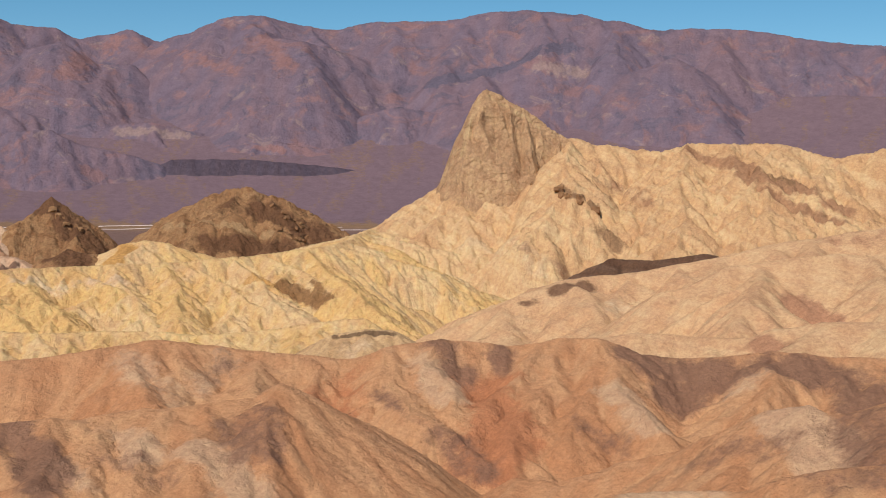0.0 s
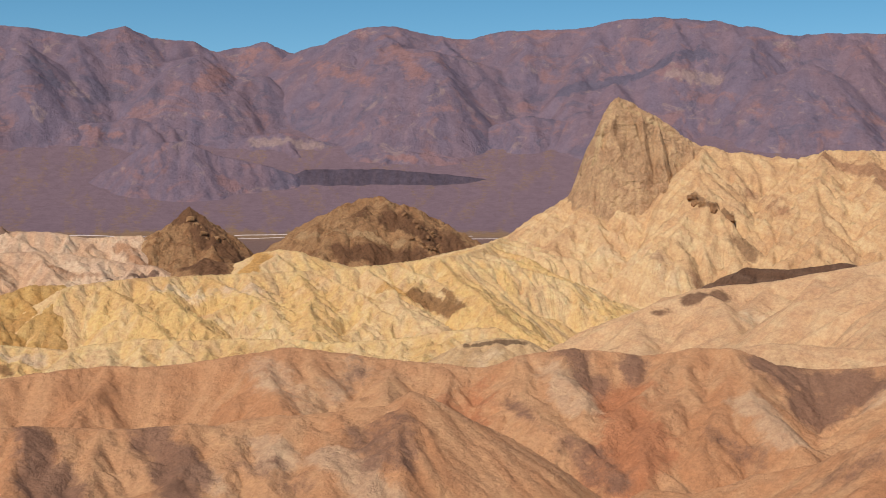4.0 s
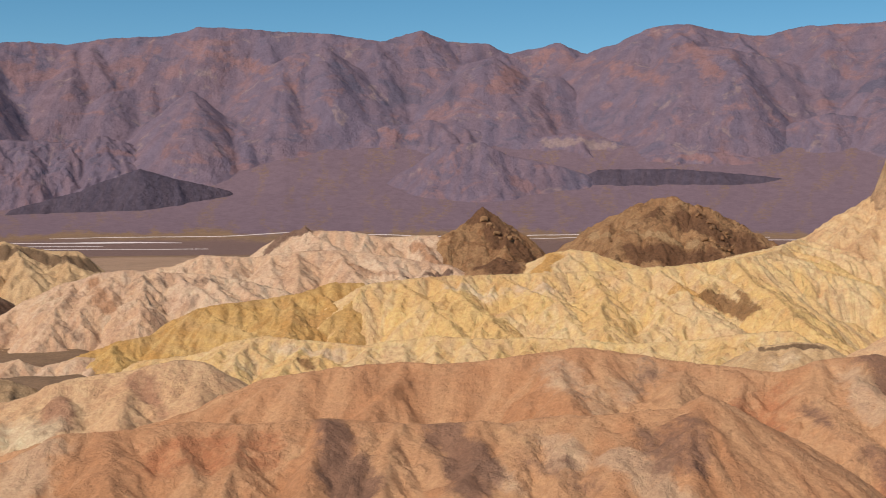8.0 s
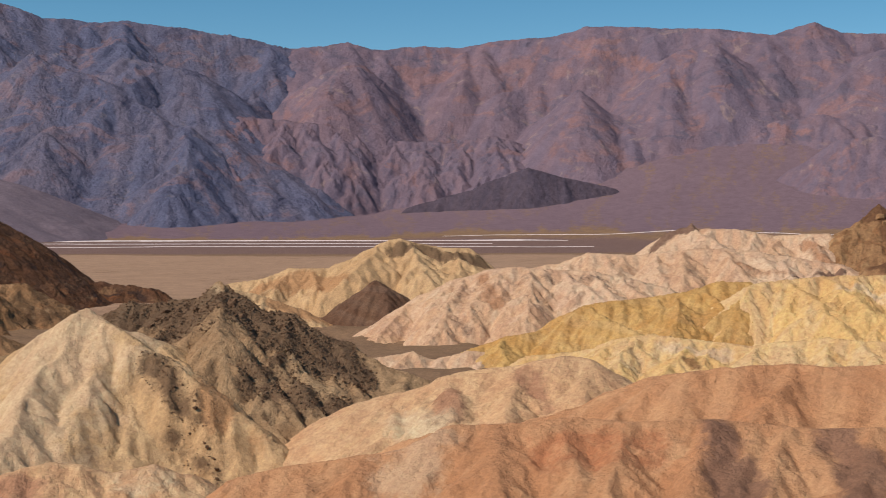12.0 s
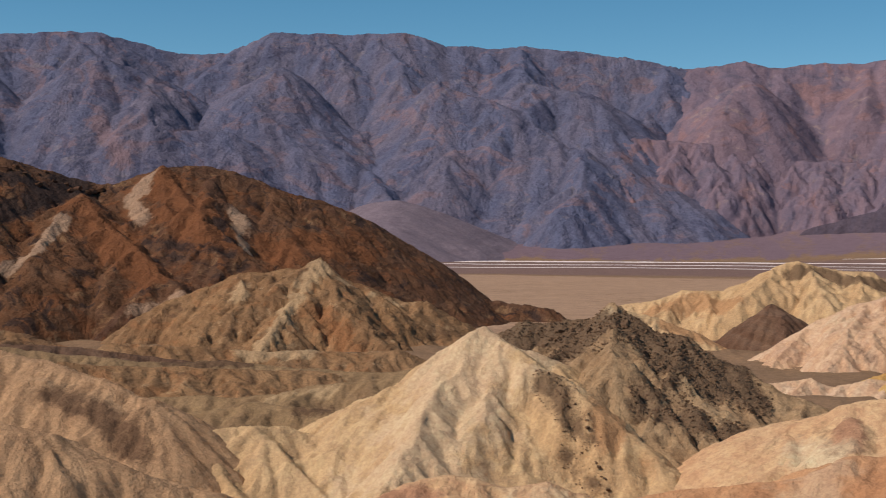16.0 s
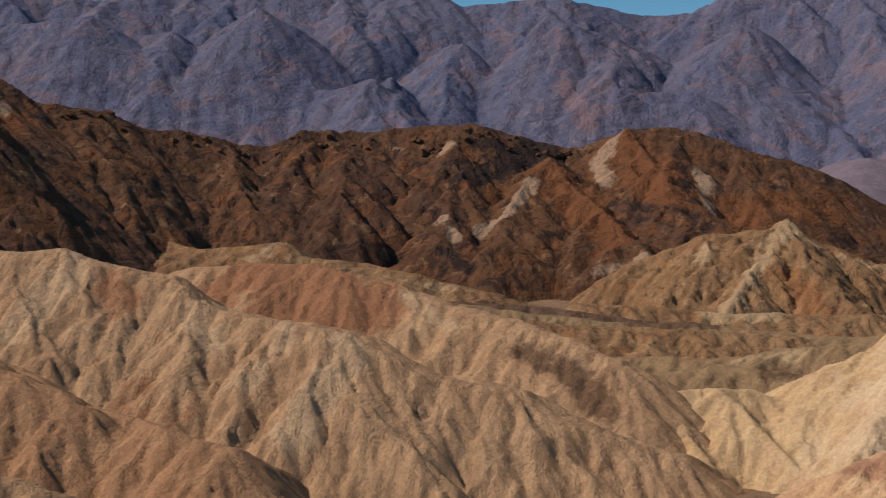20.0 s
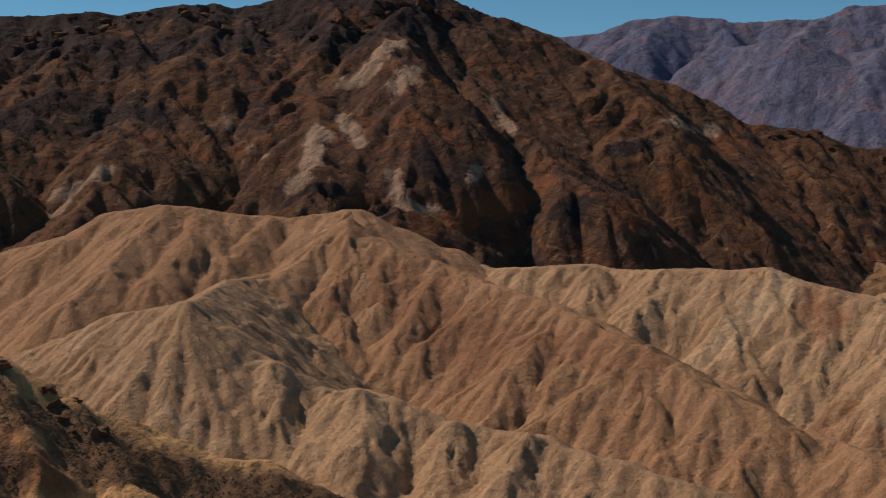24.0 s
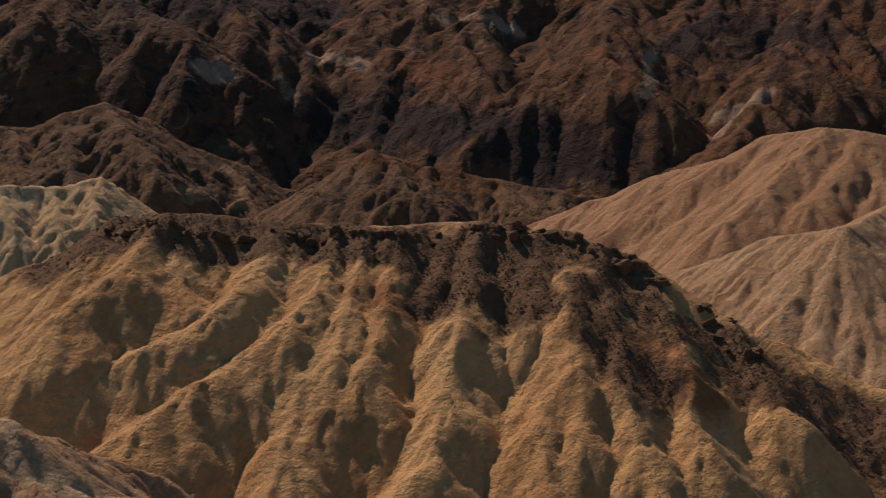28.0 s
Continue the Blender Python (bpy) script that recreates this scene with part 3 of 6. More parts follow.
hill("mountain_range", "distant craggy desert mountains, tinted blue-grey for haze", "mountain", RANGE_BLUE_HAZE, ranks(
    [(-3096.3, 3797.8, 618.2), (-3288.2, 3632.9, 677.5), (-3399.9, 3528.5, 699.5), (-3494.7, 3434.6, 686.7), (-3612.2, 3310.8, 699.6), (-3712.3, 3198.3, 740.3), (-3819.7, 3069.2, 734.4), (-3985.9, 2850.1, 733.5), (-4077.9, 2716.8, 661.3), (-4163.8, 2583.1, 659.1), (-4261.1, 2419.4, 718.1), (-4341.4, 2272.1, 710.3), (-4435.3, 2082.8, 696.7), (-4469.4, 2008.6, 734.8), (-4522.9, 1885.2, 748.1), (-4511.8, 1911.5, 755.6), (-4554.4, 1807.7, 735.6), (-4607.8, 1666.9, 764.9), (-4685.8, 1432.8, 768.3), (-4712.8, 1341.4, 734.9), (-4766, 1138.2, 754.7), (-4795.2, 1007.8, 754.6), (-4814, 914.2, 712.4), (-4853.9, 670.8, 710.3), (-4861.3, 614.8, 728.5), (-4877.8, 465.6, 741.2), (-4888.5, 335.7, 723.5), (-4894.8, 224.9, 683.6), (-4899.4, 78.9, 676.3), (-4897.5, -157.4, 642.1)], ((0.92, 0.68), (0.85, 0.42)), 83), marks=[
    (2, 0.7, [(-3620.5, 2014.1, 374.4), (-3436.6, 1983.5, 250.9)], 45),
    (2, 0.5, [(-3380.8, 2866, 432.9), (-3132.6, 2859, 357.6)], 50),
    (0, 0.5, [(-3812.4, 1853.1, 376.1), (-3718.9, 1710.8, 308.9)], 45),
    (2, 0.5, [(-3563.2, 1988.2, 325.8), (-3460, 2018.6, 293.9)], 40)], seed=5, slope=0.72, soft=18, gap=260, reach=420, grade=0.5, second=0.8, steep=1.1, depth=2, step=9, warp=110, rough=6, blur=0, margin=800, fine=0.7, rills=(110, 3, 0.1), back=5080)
hill("foothill_range", "brown craggy foothills below the far range", "mountain", RANGE_HAZE, [
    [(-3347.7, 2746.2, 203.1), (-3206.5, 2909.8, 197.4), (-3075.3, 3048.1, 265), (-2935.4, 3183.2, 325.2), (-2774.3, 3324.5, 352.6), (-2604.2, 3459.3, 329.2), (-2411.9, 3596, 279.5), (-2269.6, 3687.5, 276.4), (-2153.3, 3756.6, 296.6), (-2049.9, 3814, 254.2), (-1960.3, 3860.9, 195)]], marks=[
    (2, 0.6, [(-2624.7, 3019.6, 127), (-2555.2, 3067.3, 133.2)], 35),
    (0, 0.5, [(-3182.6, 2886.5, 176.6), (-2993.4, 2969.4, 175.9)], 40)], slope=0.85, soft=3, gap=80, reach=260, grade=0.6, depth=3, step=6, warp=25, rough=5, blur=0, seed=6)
hill("volcanic_hill", "low dark volcanic hill on the far gravel fan", "hill", LAVA, [
    [(-2174.4, 3296.9, 78.2), (-2031.4, 3386.9, 126.3), (-1951.5, 3433.6, 164.9), (-1890.8, 3467.3, 188.2), (-1815.7, 3507.3, 165.1), (-1684.2, 3572.3, 132.7)]], slope=1.0, soft=5, gap=60, reach=50, grade=0.8, depth=1, step=4, warp=8, rough=1.5, margin=220, rills=(30, 2, 0.08), seed=7)
hill("volcanic_hill", "long flat dark volcanic hill on the far gravel fan", "hill", LAVA, [
    [(-799.3, 3936.7, 164.1), (-738.3, 3948.6, 192.1), (-525.1, 3982.5, 193.0), (-329.0, 4003.5, 176.7), (-239.4, 4009.9, 163.9)]], slope=1.15, soft=5, gap=60, reach=25, grade=0.9, depth=1, step=4, warp=10, rough=1.5, margin=200, rills=(30, 2, 0.06), seed=8)
hill("far_hill", "brown low hill on the far gravel fan, tinted mauve for haze", "hill", RANGE_HAZE, [
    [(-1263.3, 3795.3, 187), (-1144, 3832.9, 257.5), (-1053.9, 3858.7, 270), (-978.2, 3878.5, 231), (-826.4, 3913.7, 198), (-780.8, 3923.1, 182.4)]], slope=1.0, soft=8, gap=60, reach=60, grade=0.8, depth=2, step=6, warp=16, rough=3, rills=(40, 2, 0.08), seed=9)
hill("far_hill", "low rust hills on the far gravel fan, tinted mauve for haze", "hill", RANGE_HAZE, [
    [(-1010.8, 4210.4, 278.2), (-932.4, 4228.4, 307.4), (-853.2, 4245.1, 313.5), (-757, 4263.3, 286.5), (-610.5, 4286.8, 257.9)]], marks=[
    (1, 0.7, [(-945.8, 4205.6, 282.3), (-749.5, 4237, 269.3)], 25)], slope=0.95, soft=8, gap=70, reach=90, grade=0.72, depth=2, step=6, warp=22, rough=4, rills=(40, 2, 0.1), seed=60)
hill("far_hill", "low hills on the far gravel fan, tinted mauve for haze", "hill", RANGE_HAZE, [
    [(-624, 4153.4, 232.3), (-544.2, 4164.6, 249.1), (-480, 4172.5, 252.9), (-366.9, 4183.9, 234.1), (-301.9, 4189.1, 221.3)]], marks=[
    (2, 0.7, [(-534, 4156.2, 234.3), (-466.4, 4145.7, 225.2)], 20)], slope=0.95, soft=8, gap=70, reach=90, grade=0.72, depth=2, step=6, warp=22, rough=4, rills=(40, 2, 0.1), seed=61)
hill("far_hill", "low hills before the far range, tinted mauve for haze", "hill", RANGE_HAZE, [
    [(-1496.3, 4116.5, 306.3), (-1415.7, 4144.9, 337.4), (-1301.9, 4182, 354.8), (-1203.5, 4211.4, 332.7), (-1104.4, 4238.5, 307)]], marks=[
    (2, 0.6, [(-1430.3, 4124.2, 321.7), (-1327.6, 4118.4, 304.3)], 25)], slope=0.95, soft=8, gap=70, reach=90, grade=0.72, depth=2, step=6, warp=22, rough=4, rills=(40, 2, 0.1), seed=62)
hill("far_hill", "low hills before the far range, tinted mauve for haze", "hill", RANGE_HAZE, [
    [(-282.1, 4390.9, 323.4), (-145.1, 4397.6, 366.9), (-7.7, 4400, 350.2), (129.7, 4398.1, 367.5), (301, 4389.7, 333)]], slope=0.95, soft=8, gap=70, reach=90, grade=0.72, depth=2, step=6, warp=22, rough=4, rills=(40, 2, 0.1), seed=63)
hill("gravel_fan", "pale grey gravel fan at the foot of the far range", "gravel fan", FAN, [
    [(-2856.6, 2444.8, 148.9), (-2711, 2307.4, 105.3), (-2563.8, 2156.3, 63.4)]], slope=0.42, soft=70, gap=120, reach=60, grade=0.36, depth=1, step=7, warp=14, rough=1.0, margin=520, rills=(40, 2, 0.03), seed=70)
bm1 = hill("brown_mountain", "dark brown rust-streaked volcanic mountain with pale beds", "mountain", BROWN, [
    [(-682.5, 730.8, 9.3), (-715.5, 698.6, 14.7), (-736.9, 676, 34), (-755.1, 655.6, 51.5), (-772.8, 634.6, 70.9), (-789.9, 613.2, 84.6), (-811, 585, 94.2), (-828.9, 559.4, 103.8), (-844.8, 535, 107.5), (-856, 516.9, 104.3), (-867.7, 497, 95.6), (-873.4, 487, 92.4), (-894.6, 446.8, 104.6), (-902.9, 429.9, 109.4), (-919.6, 392.9, 107.7), (-935.8, 352.6, 104.3)]], marks=[
    (1, 1, [(-816, 430.8, 70.1), (-784.2, 395.9, 51.3), (-776.4, 373.9, 38.7)], 5),
    (1, 1, [(-789.5, 354.2, 46.3), (-770.4, 352.4, 36.1)], 5),
    (1, 0.9, [(-846.9, 509.8, 99.8), (-836.1, 489.1, 80.4), (-803.4, 476.9, 70.5)], 7),
    (1, 0.9, [(-784, 536.5, 73.9), (-736.5, 512.9, 48.6)], 7),
    (1, 0.7, [(-874.2, 398.8, 94.6), (-876, 380.9, 79.5)], 6),
    (1, 0.7, [(-892.1, 308.1, 61.7), (-862.1, 304.1, 43.9)], 5),
    (1, 0.6, [(-701.9, 436.3, 25), (-704.2, 414.6, 17)], 8),
    (2, 1, [(-837.7, 511.4, 96.5), (-748.6, 491.5, 61.2), (-744, 529.2, 43.4), (-740.2, 593.1, 50.4)], 22),
    (2, 0.9, [(-833.8, 450.3, 79.6), (-786.2, 445, 56.1), (-731.9, 440.5, 35.4)], 18),
    (2, 0.9, [(-874.4, 413.7, 95.1), (-829.1, 390.1, 68.8)], 9),
    (0, 0.9, [(-901.9, 372.7, 94.6), (-836.3, 379, 68.5), (-848.7, 415.6, 76), (-879.4, 467.4, 93)], 14),
    (0, 0.9, [(-873.2, 421.4, 94.4), (-867.3, 470.1, 87.6)], 12),
    (0, 0.7, [(-780.3, 465.5, 54.8), (-728.6, 491.4, 46.6)], 7),
    (0, 0.9, [(-764.9, 510.4, 68.3), (-739.8, 501.5, 57.2)], 5),
    (0, 0.8, [(-761.7, 344, 28.4), (-742.4, 348.3, 19.2)], 6)], ribs=[
    [(-843.1, 459.1, 86.5), (-814.8, 431.4, 70.3), (-778.8, 391.1, 47.7), (-749.4, 358.1, 28.8)],
    [(-843.1, 459.1, 86.5), (-780.9, 443.2, 59.5), (-725.2, 438.3, 36.3), (-695.9, 435.6, 24.2)],
    [(-845.3, 515.3, 105.8), (-767, 505.4, 70.2), (-698.3, 496, 39.5)],
    [(-903.8, 427.9, 108.2), (-856.9, 393.4, 81.6), (-803.5, 359.4, 52.7), (-767.9, 334.5, 33.5)]], seed=11, slope=0.7, soft=3, gap=44, reach=190, grade=0.52, depth=2, step=1.7, warp=17, rough=1.4, blur=1, second=0.85, steep=1.08, rills=(22, 3, 0.13))
bm2 = hill("brown_mountain", "dark brown jagged volcanic mountain with ochre patches", "mountain", BROWN, [
    [(-903.7, 428.2, 110), (-914.6, 391.8, 109.1), (-924.3, 354.7, 104.6), (-926.2, 335.1, 105.6), (-930.2, 308.3, 105.6), (-934.6, 277.7, 94.8), (-934, 261.8, 96.6), (-935, 238.6, 104), (-935.5, 215.5, 105.7), (-935.4, 192.5, 114.8), (-936, 162.4, 118.9), (-935.6, 132.7, 121.4), (-933.5, 110.5, 139.2), (-930.8, 88.6, 147.6), (-928.5, 53, 159.1), (-924.8, 20.9, 177), (-922.7, 6.4, 182.1), (-920.2, -22.3, 189.1), (-917, -47.3, 199.4), (-912.5, -79, 205.9), (-904.7, -127.8, 204.8), (-898.1, -154.9, 197.9), (-891.5, -178.2, 192.5), (-886.5, -191, 194.2), (-874.9, -229.5, 191.9), (-867.5, -247.9, 185.8), (-860.8, -262.8, 185.9), (-754.9, -490, 165), (-746.8, -502.3, 160.1), (-739.4, -513.1, 164), (-713.1, -549.1, 170.4), (-680.1, -589.4, 180.7), (-630.5, -642.2, 185.3), (-571.2, -695.5, 184.7)]], marks=[
    (0, 1, [(-906.7, -46.8, 197.8), (-900.8, -127.2, 204.2), (-888.8, -191.5, 194.5), (-860.8, -262.8, 185.9), (-748.4, -485.8, 164.1), (-680.1, -589.4, 180.7)], 34),
    (1, 1, [(-724.8, -104.4, 105.3), (-681.1, -102.4, 84.2), (-672.8, -106.5, 78.2)], 7),
    (1, 0.8, [(-810.4, -72.4, 160.9), (-778.7, -84.6, 140.5), (-779.2, -94, 135.2)], 8),
    (1, 0.8, [(-773.6, -59.2, 141.2), (-755.3, -66.9, 130)], 8),
    (1, 0.9, [(-749, -94.9, 114.2), (-713.9, -81.7, 98.2)], 5),
    (1, 0.8, [(-802.4, -15.9, 124.5), (-772.8, -8.6, 107.7)], 5),
    (1, 1, [(-828.3, 83.8, 114.6), (-903, 114.6, 116)], 6),
    (1, 0.6, [(-751.6, -157.4, 113.9), (-712.7, -129.4, 92.1)], 5),
    (1, 0.7, [(-690.7, -63.5, 83), (-666.4, -56.1, 66.7), (-674.3, -41.3, 65.5)], 6),
    (1, 0.7, [(-694.4, -27.3, 78.8), (-708.3, -22.3, 85.8)], 4),
    (2, 1, [(-717.5, 8.9, 77.6), (-684, -21.1, 65), (-654.5, -46.9, 56)], 9),
    (2, 1, [(-898.7, 123.9, 111), (-777.9, 80.7, 83.1), (-689.1, 50, 60.8)], 10),
    (2, 0.8, [(-725.4, -60, 111.9), (-722.7, -38.4, 102.1)], 10),
    (2, 0.8, [(-770.1, 90.9, 70.7), (-765.7, 94.1, 64.9)], 8),
    (1, 0.7, [(-670.6, -221.4, 72.6), (-671.5, -201.1, 81.3)], 7),
    (2, 0.8, [(-737.9, -245.9, 118.4), (-761.3, -220.6, 124.3)], 10),
    (0, 1, [(-880.2, -148.1, 185.6), (-830.3, -101, 159.9), (-869.5, -58.6, 180.4)], 22),
    (0, 0.9, [(-815.7, -294.9, 165.3), (-801.3, -230, 154.4), (-841.8, -170.2, 168.6)], 26),
    (0, 1, [(-655.2, -110.6, 65.9), (-669.4, -88.5, 75)], 6),
    (0, 0.9, [(-698.4, -49.5, 91.2), (-689.1, -39.2, 78.9)], 7),
    (0, 0.8, [(-791, 47.4, 97.9), (-798.6, 67.3, 101.4)], 8),
    (0, 0.9, [(-687.1, 19.7, 62.5), (-762.2, 46.3, 76.4)], 9),
    (0, 0.8, [(-718.1, -258.8, 107.7), (-748.4, -246.2, 126.9), (-746.3, -192.9, 116.5)], 18),
    (1, 0.9, [(-583.7, -461.5, 96.9), (-593.6, -452.2, 93.8)], 8),
    (1, 0.8, [(-658.7, -441.5, 104.5), (-657.9, -416.5, 102.6)], 8),
    (2, 1, [(-667, -401.7, 103.6), (-659.1, -356.8, 93.7)], 8),
    (1, 0.8, [(-717.5, -398.6, 129.6), (-722.6, -354, 121.9)], 9),
    (1, 0.8, [(-701.7, -266.1, 105.4), (-652, -248.7, 83.3)], 5),
    (1, 0.8, [(-680.9, -199.2, 84.5), (-656.2, -216.8, 64)], 5),
    (2, 0.8, [(-680.3, -290.4, 104.8), (-657.4, -260.7, 91)], 7),
    (0, 0.9, [(-623.8, -403.7, 74), (-621.4, -321.6, 66.7), (-619.6, -262.3, 52.8)], 22),
    (0, 0.9, [(-617.5, -527, 133.7), (-700.9, -472.9, 134.6)], 26),
    (1, 0.5, [(-620.5, -438.8, 93.1), (-614.7, -422.2, 77.2)], 8)], ribs=[
    [(-910.7, 130.7, 117.5), (-857.4, 96.7, 89.4), (-803, 59.6, 59.6)],
    [(-914.2, -38.6, 184.8), (-812.1, -18.6, 132.8), (-731.7, 20.3, 88.2), (-712.4, 41.8, 73.5)],
    [(-892.5, -150.1, 193.6), (-770.4, -111.5, 129.8), (-684.3, -104.6, 87.1), (-635.6, -107.4, 62.7)],
    [(-899.3, -101.5, 190.5), (-793.9, -64.8, 134.6), (-700.5, -65.6, 87.5), (-651.5, -53.4, 62.5)],
    [(-865.8, -245.8, 183.9), (-774.6, -204.7, 134), (-698.9, -207.4, 96.5), (-637.5, -207.4, 65.6)],
    [(-806.9, -351.2, 159.8), (-712.2, -326.3, 115.7), (-642.6, -303.4, 83), (-619.8, -341.3, 63.4)],
    [(-728.5, -493.7, 144.6), (-654.5, -469.5, 109.4), (-595.8, -441.4, 79.9), (-558.1, -443.4, 62.7)],
    [(-841.3, -221.6, 147.9), (-742.4, -213, 103), (-649.4, -218.4, 61.2)]], seed=12, slope=0.7, soft=3, gap=44, reach=190, grade=0.52, depth=2, step=1.7, warp=17, rough=1.4, blur=1, second=0.85, steep=1.08, rills=(22, 3, 0.13))
hill("tan_spur", "tan and brown ribbed spur below the brown mountain", "hill", FOOT, [
    [(-576.7, 554.5, -10.4), (-595, 534.7, 22.8), (-604.9, 523.5, 22.6), (-610.8, 516.6, 27.2), (-624.4, 500.1, 36.3), (-633.9, 488.1, 47.1), (-641.3, 478.3, 40.9), (-652.2, 463.3, 39.3), (-661.1, 450.6, 37.7), (-673.1, 432.4, 28.3), (-681.4, 419.1, 23.5)]], marks=[
    (1, 0.8, [(-627.6, 484.2, 43.9), (-599.2, 442.8, 23), (-570.1, 400.7, 3.2)], 8),
    (1, 0.6, [(-615.2, 490.8, 33.8), (-602.3, 518.6, 20.7)], 7),
    (1, 0.7, [(-646.7, 445.7, 33), (-635.4, 435.1, 25.3)], 6),
    (1, 0.7, [(-562.2, 384.1, -3.5), (-618.3, 386.5, 0.5)], 5),
    (2, 0.6, [(-591, 456, 16.9), (-554.7, 445.6, 2.7)], 12)], ribs=[
    [(-633.9, 488.1, 47.1), (-603, 449.8, 27.4), (-572.3, 403.3, 5), (-561.9, 383.1, -4.2)],
    [(-633.9, 488.1, 47.1), (-584, 467.8, 24.8), (-528, 453.7, 0.6)],
    [(-659.3, 453.1, 37.7), (-631.5, 416.2, 18.2), (-607.6, 390.3, 3.1)],
    [(-604.9, 523.5, 22.6), (-561.3, 500.9, 1.9), (-541.1, 490.3, -7.5)]], slope=0.7, soft=1.2, gap=24, reach=80, grade=0.42, depth=3, step=1.4, warp=4, rough=1.3, blur=0, seed=13)
hill("tan_foothill", "low tan badland hills at a mountain foot", "hill", FOOT, [
    [(-852.9, 110.5, 25.5), (-833.9, 152.2, 31.5), (-816, 179, 34.7), (-800, 193.7, 36.2), (-784.4, 205.1, 32.1), (-765.4, 227.5, 33.8), (-748.8, 239.5, 36.2), (-733, 248.1, 28.4), (-711.5, 271.5, 25.8), (-689.2, 293.8, 20.3), (-666.2, 315.1, 13.6), (-642.4, 335.2, 6.3), (-618.1, 354, 2.4), (-593.3, 371.4, -4)]], marks=[
    (0, 0.9, [(-644.4, 317.6, 3.3), (-624, 327.1, 0.2), (-610.4, 349.5, -2.8), (-555.4, 348.1, -4)], 9),
    (1, 0.6, [(-746.7, 234.6, 32.6), (-744.5, 221.9, 28)], 7),
    (1, 0.5, [(-683, 285.1, 17.1), (-663.4, 313.2, 12.1)], 5)], slope=0.6, soft=2, gap=13, reach=60, grade=0.36, depth=2, step=1.5, warp=4, rough=0.6, seed=40)
hill("wash_bank", "ribbed brown and ochre bank at the foot of a spur", "hill", FOOT, [
    [(-530.5, 301.1, 15.2), (-521, 317.3, 14), (-509.6, 335.3, 12.5), (-497.5, 353, 10.4), (-486.2, 368.4, 11.4), (-474.4, 383.4, 9.9), (-460.6, 399.9, 11.4)]], marks=[
    (1, 0.7, [(-501.9, 344.5, 10.1), (-491.9, 354.9, 8.8), (-483.7, 366.5, 9.7)], 5)], slope=0.55, soft=1.5, gap=15, reach=45, grade=0.36, depth=2, step=1.1, warp=5, rough=0.6, seed=73)
hill("dark_terrace", "flat dark brown shale terrace beside a dry wash", "hill", DARKM, [
    [(-536.4, 245.6, 17.3), (-525.9, 267.5, 15.8), (-513.1, 291.3, 13), (-501.5, 310.8, 10), (-489.7, 329.1, 6.6)]], slope=0.5, soft=3, gap=22, reach=30, grade=0.4, depth=2, step=1.2, warp=5, rough=0.5, seed=71)
hill("wash_bank", "low ochre clay spurs below a dark terrace", "hill", FOOT, [
    [(-469.6, 245.7, 14.3), (-458.9, 265.2, 12.3), (-448.3, 282.7, 11.7), (-437, 299.9, 10.7), (-427.4, 313.4, 10.3), (-417.4, 326.7, 9.4)]], slope=0.5, soft=1.5, gap=14, reach=40, grade=0.3, depth=2, step=1.0, warp=4, rough=0.5, seed=72)
hill("wash_bank", "low tan bank with greenish clay beside a dry wash", "hill", WASH, [
    [(-512.5, 237.8, 18.1), (-494.9, 260.5, 14.6), (-470.6, 291.5, 11.4), (-455, 305.1, 12.6), (-438.8, 318.4, 10.7), (-422.1, 331.1, 9.2), (-404.8, 343.2, 9.4), (-391.1, 350.2, 11.4)]], marks=[
    (0, 0.7, [(-470.4, 290.2, 11.4), (-444.8, 310.3, 11.6)], 4)], slope=0.6, soft=1.2, gap=12, reach=35, grade=0.3, depth=3, step=0.9, warp=4, rough=0.5, seed=41)
hill("wash_bank", "low tan terrace beside a dry wash", "hill", WASH, [
    [(-449.1, 196, 8.3), (-433.5, 218.8, 9.4), (-417.8, 238.6, 5.3), (-405.3, 250.9, 7), (-396, 257.2, 8.1), (-385.6, 264.8, 7.4), (-376.1, 270.7, 9), (-365.3, 277.7, 11.9), (-352.2, 287.2, 13.8), (-336.4, 298.9, 17)]], marks=[
    (1, 0.6, [(-373.2, 269, 8.1), (-356.9, 279.7, 11.4)], 4),
    (0, 0.6, [(-356, 265.8, 6.7), (-350.4, 274.1, 6.4)], 4)], slope=0.6, soft=1.2, gap=12, reach=35, grade=0.3, depth=3, step=0.8, warp=4, rough=0.5, seed=42)
hill("wash_bank", "low dark-edged clay bank beside a dry wash", "hill", WASH, [
    [(-403.3, 176, 5.8), (-388.4, 196, 4.3), (-373.4, 213.2, 5.5), (-361.3, 223.7, 7.7), (-352.2, 228.8, 9.1), (-340.4, 237.4, 11.6), (-327.3, 246.9, 11), (-315.8, 253.6, 10.3)]], marks=[
    (0, 0.6, [(-326.1, 245.1, 10.6), (-316, 252.8, 10.1)], 4)], slope=0.6, soft=1.2, gap=12, reach=30, grade=0.3, depth=2, step=0.8, warp=3, rough=0.5, seed=43)
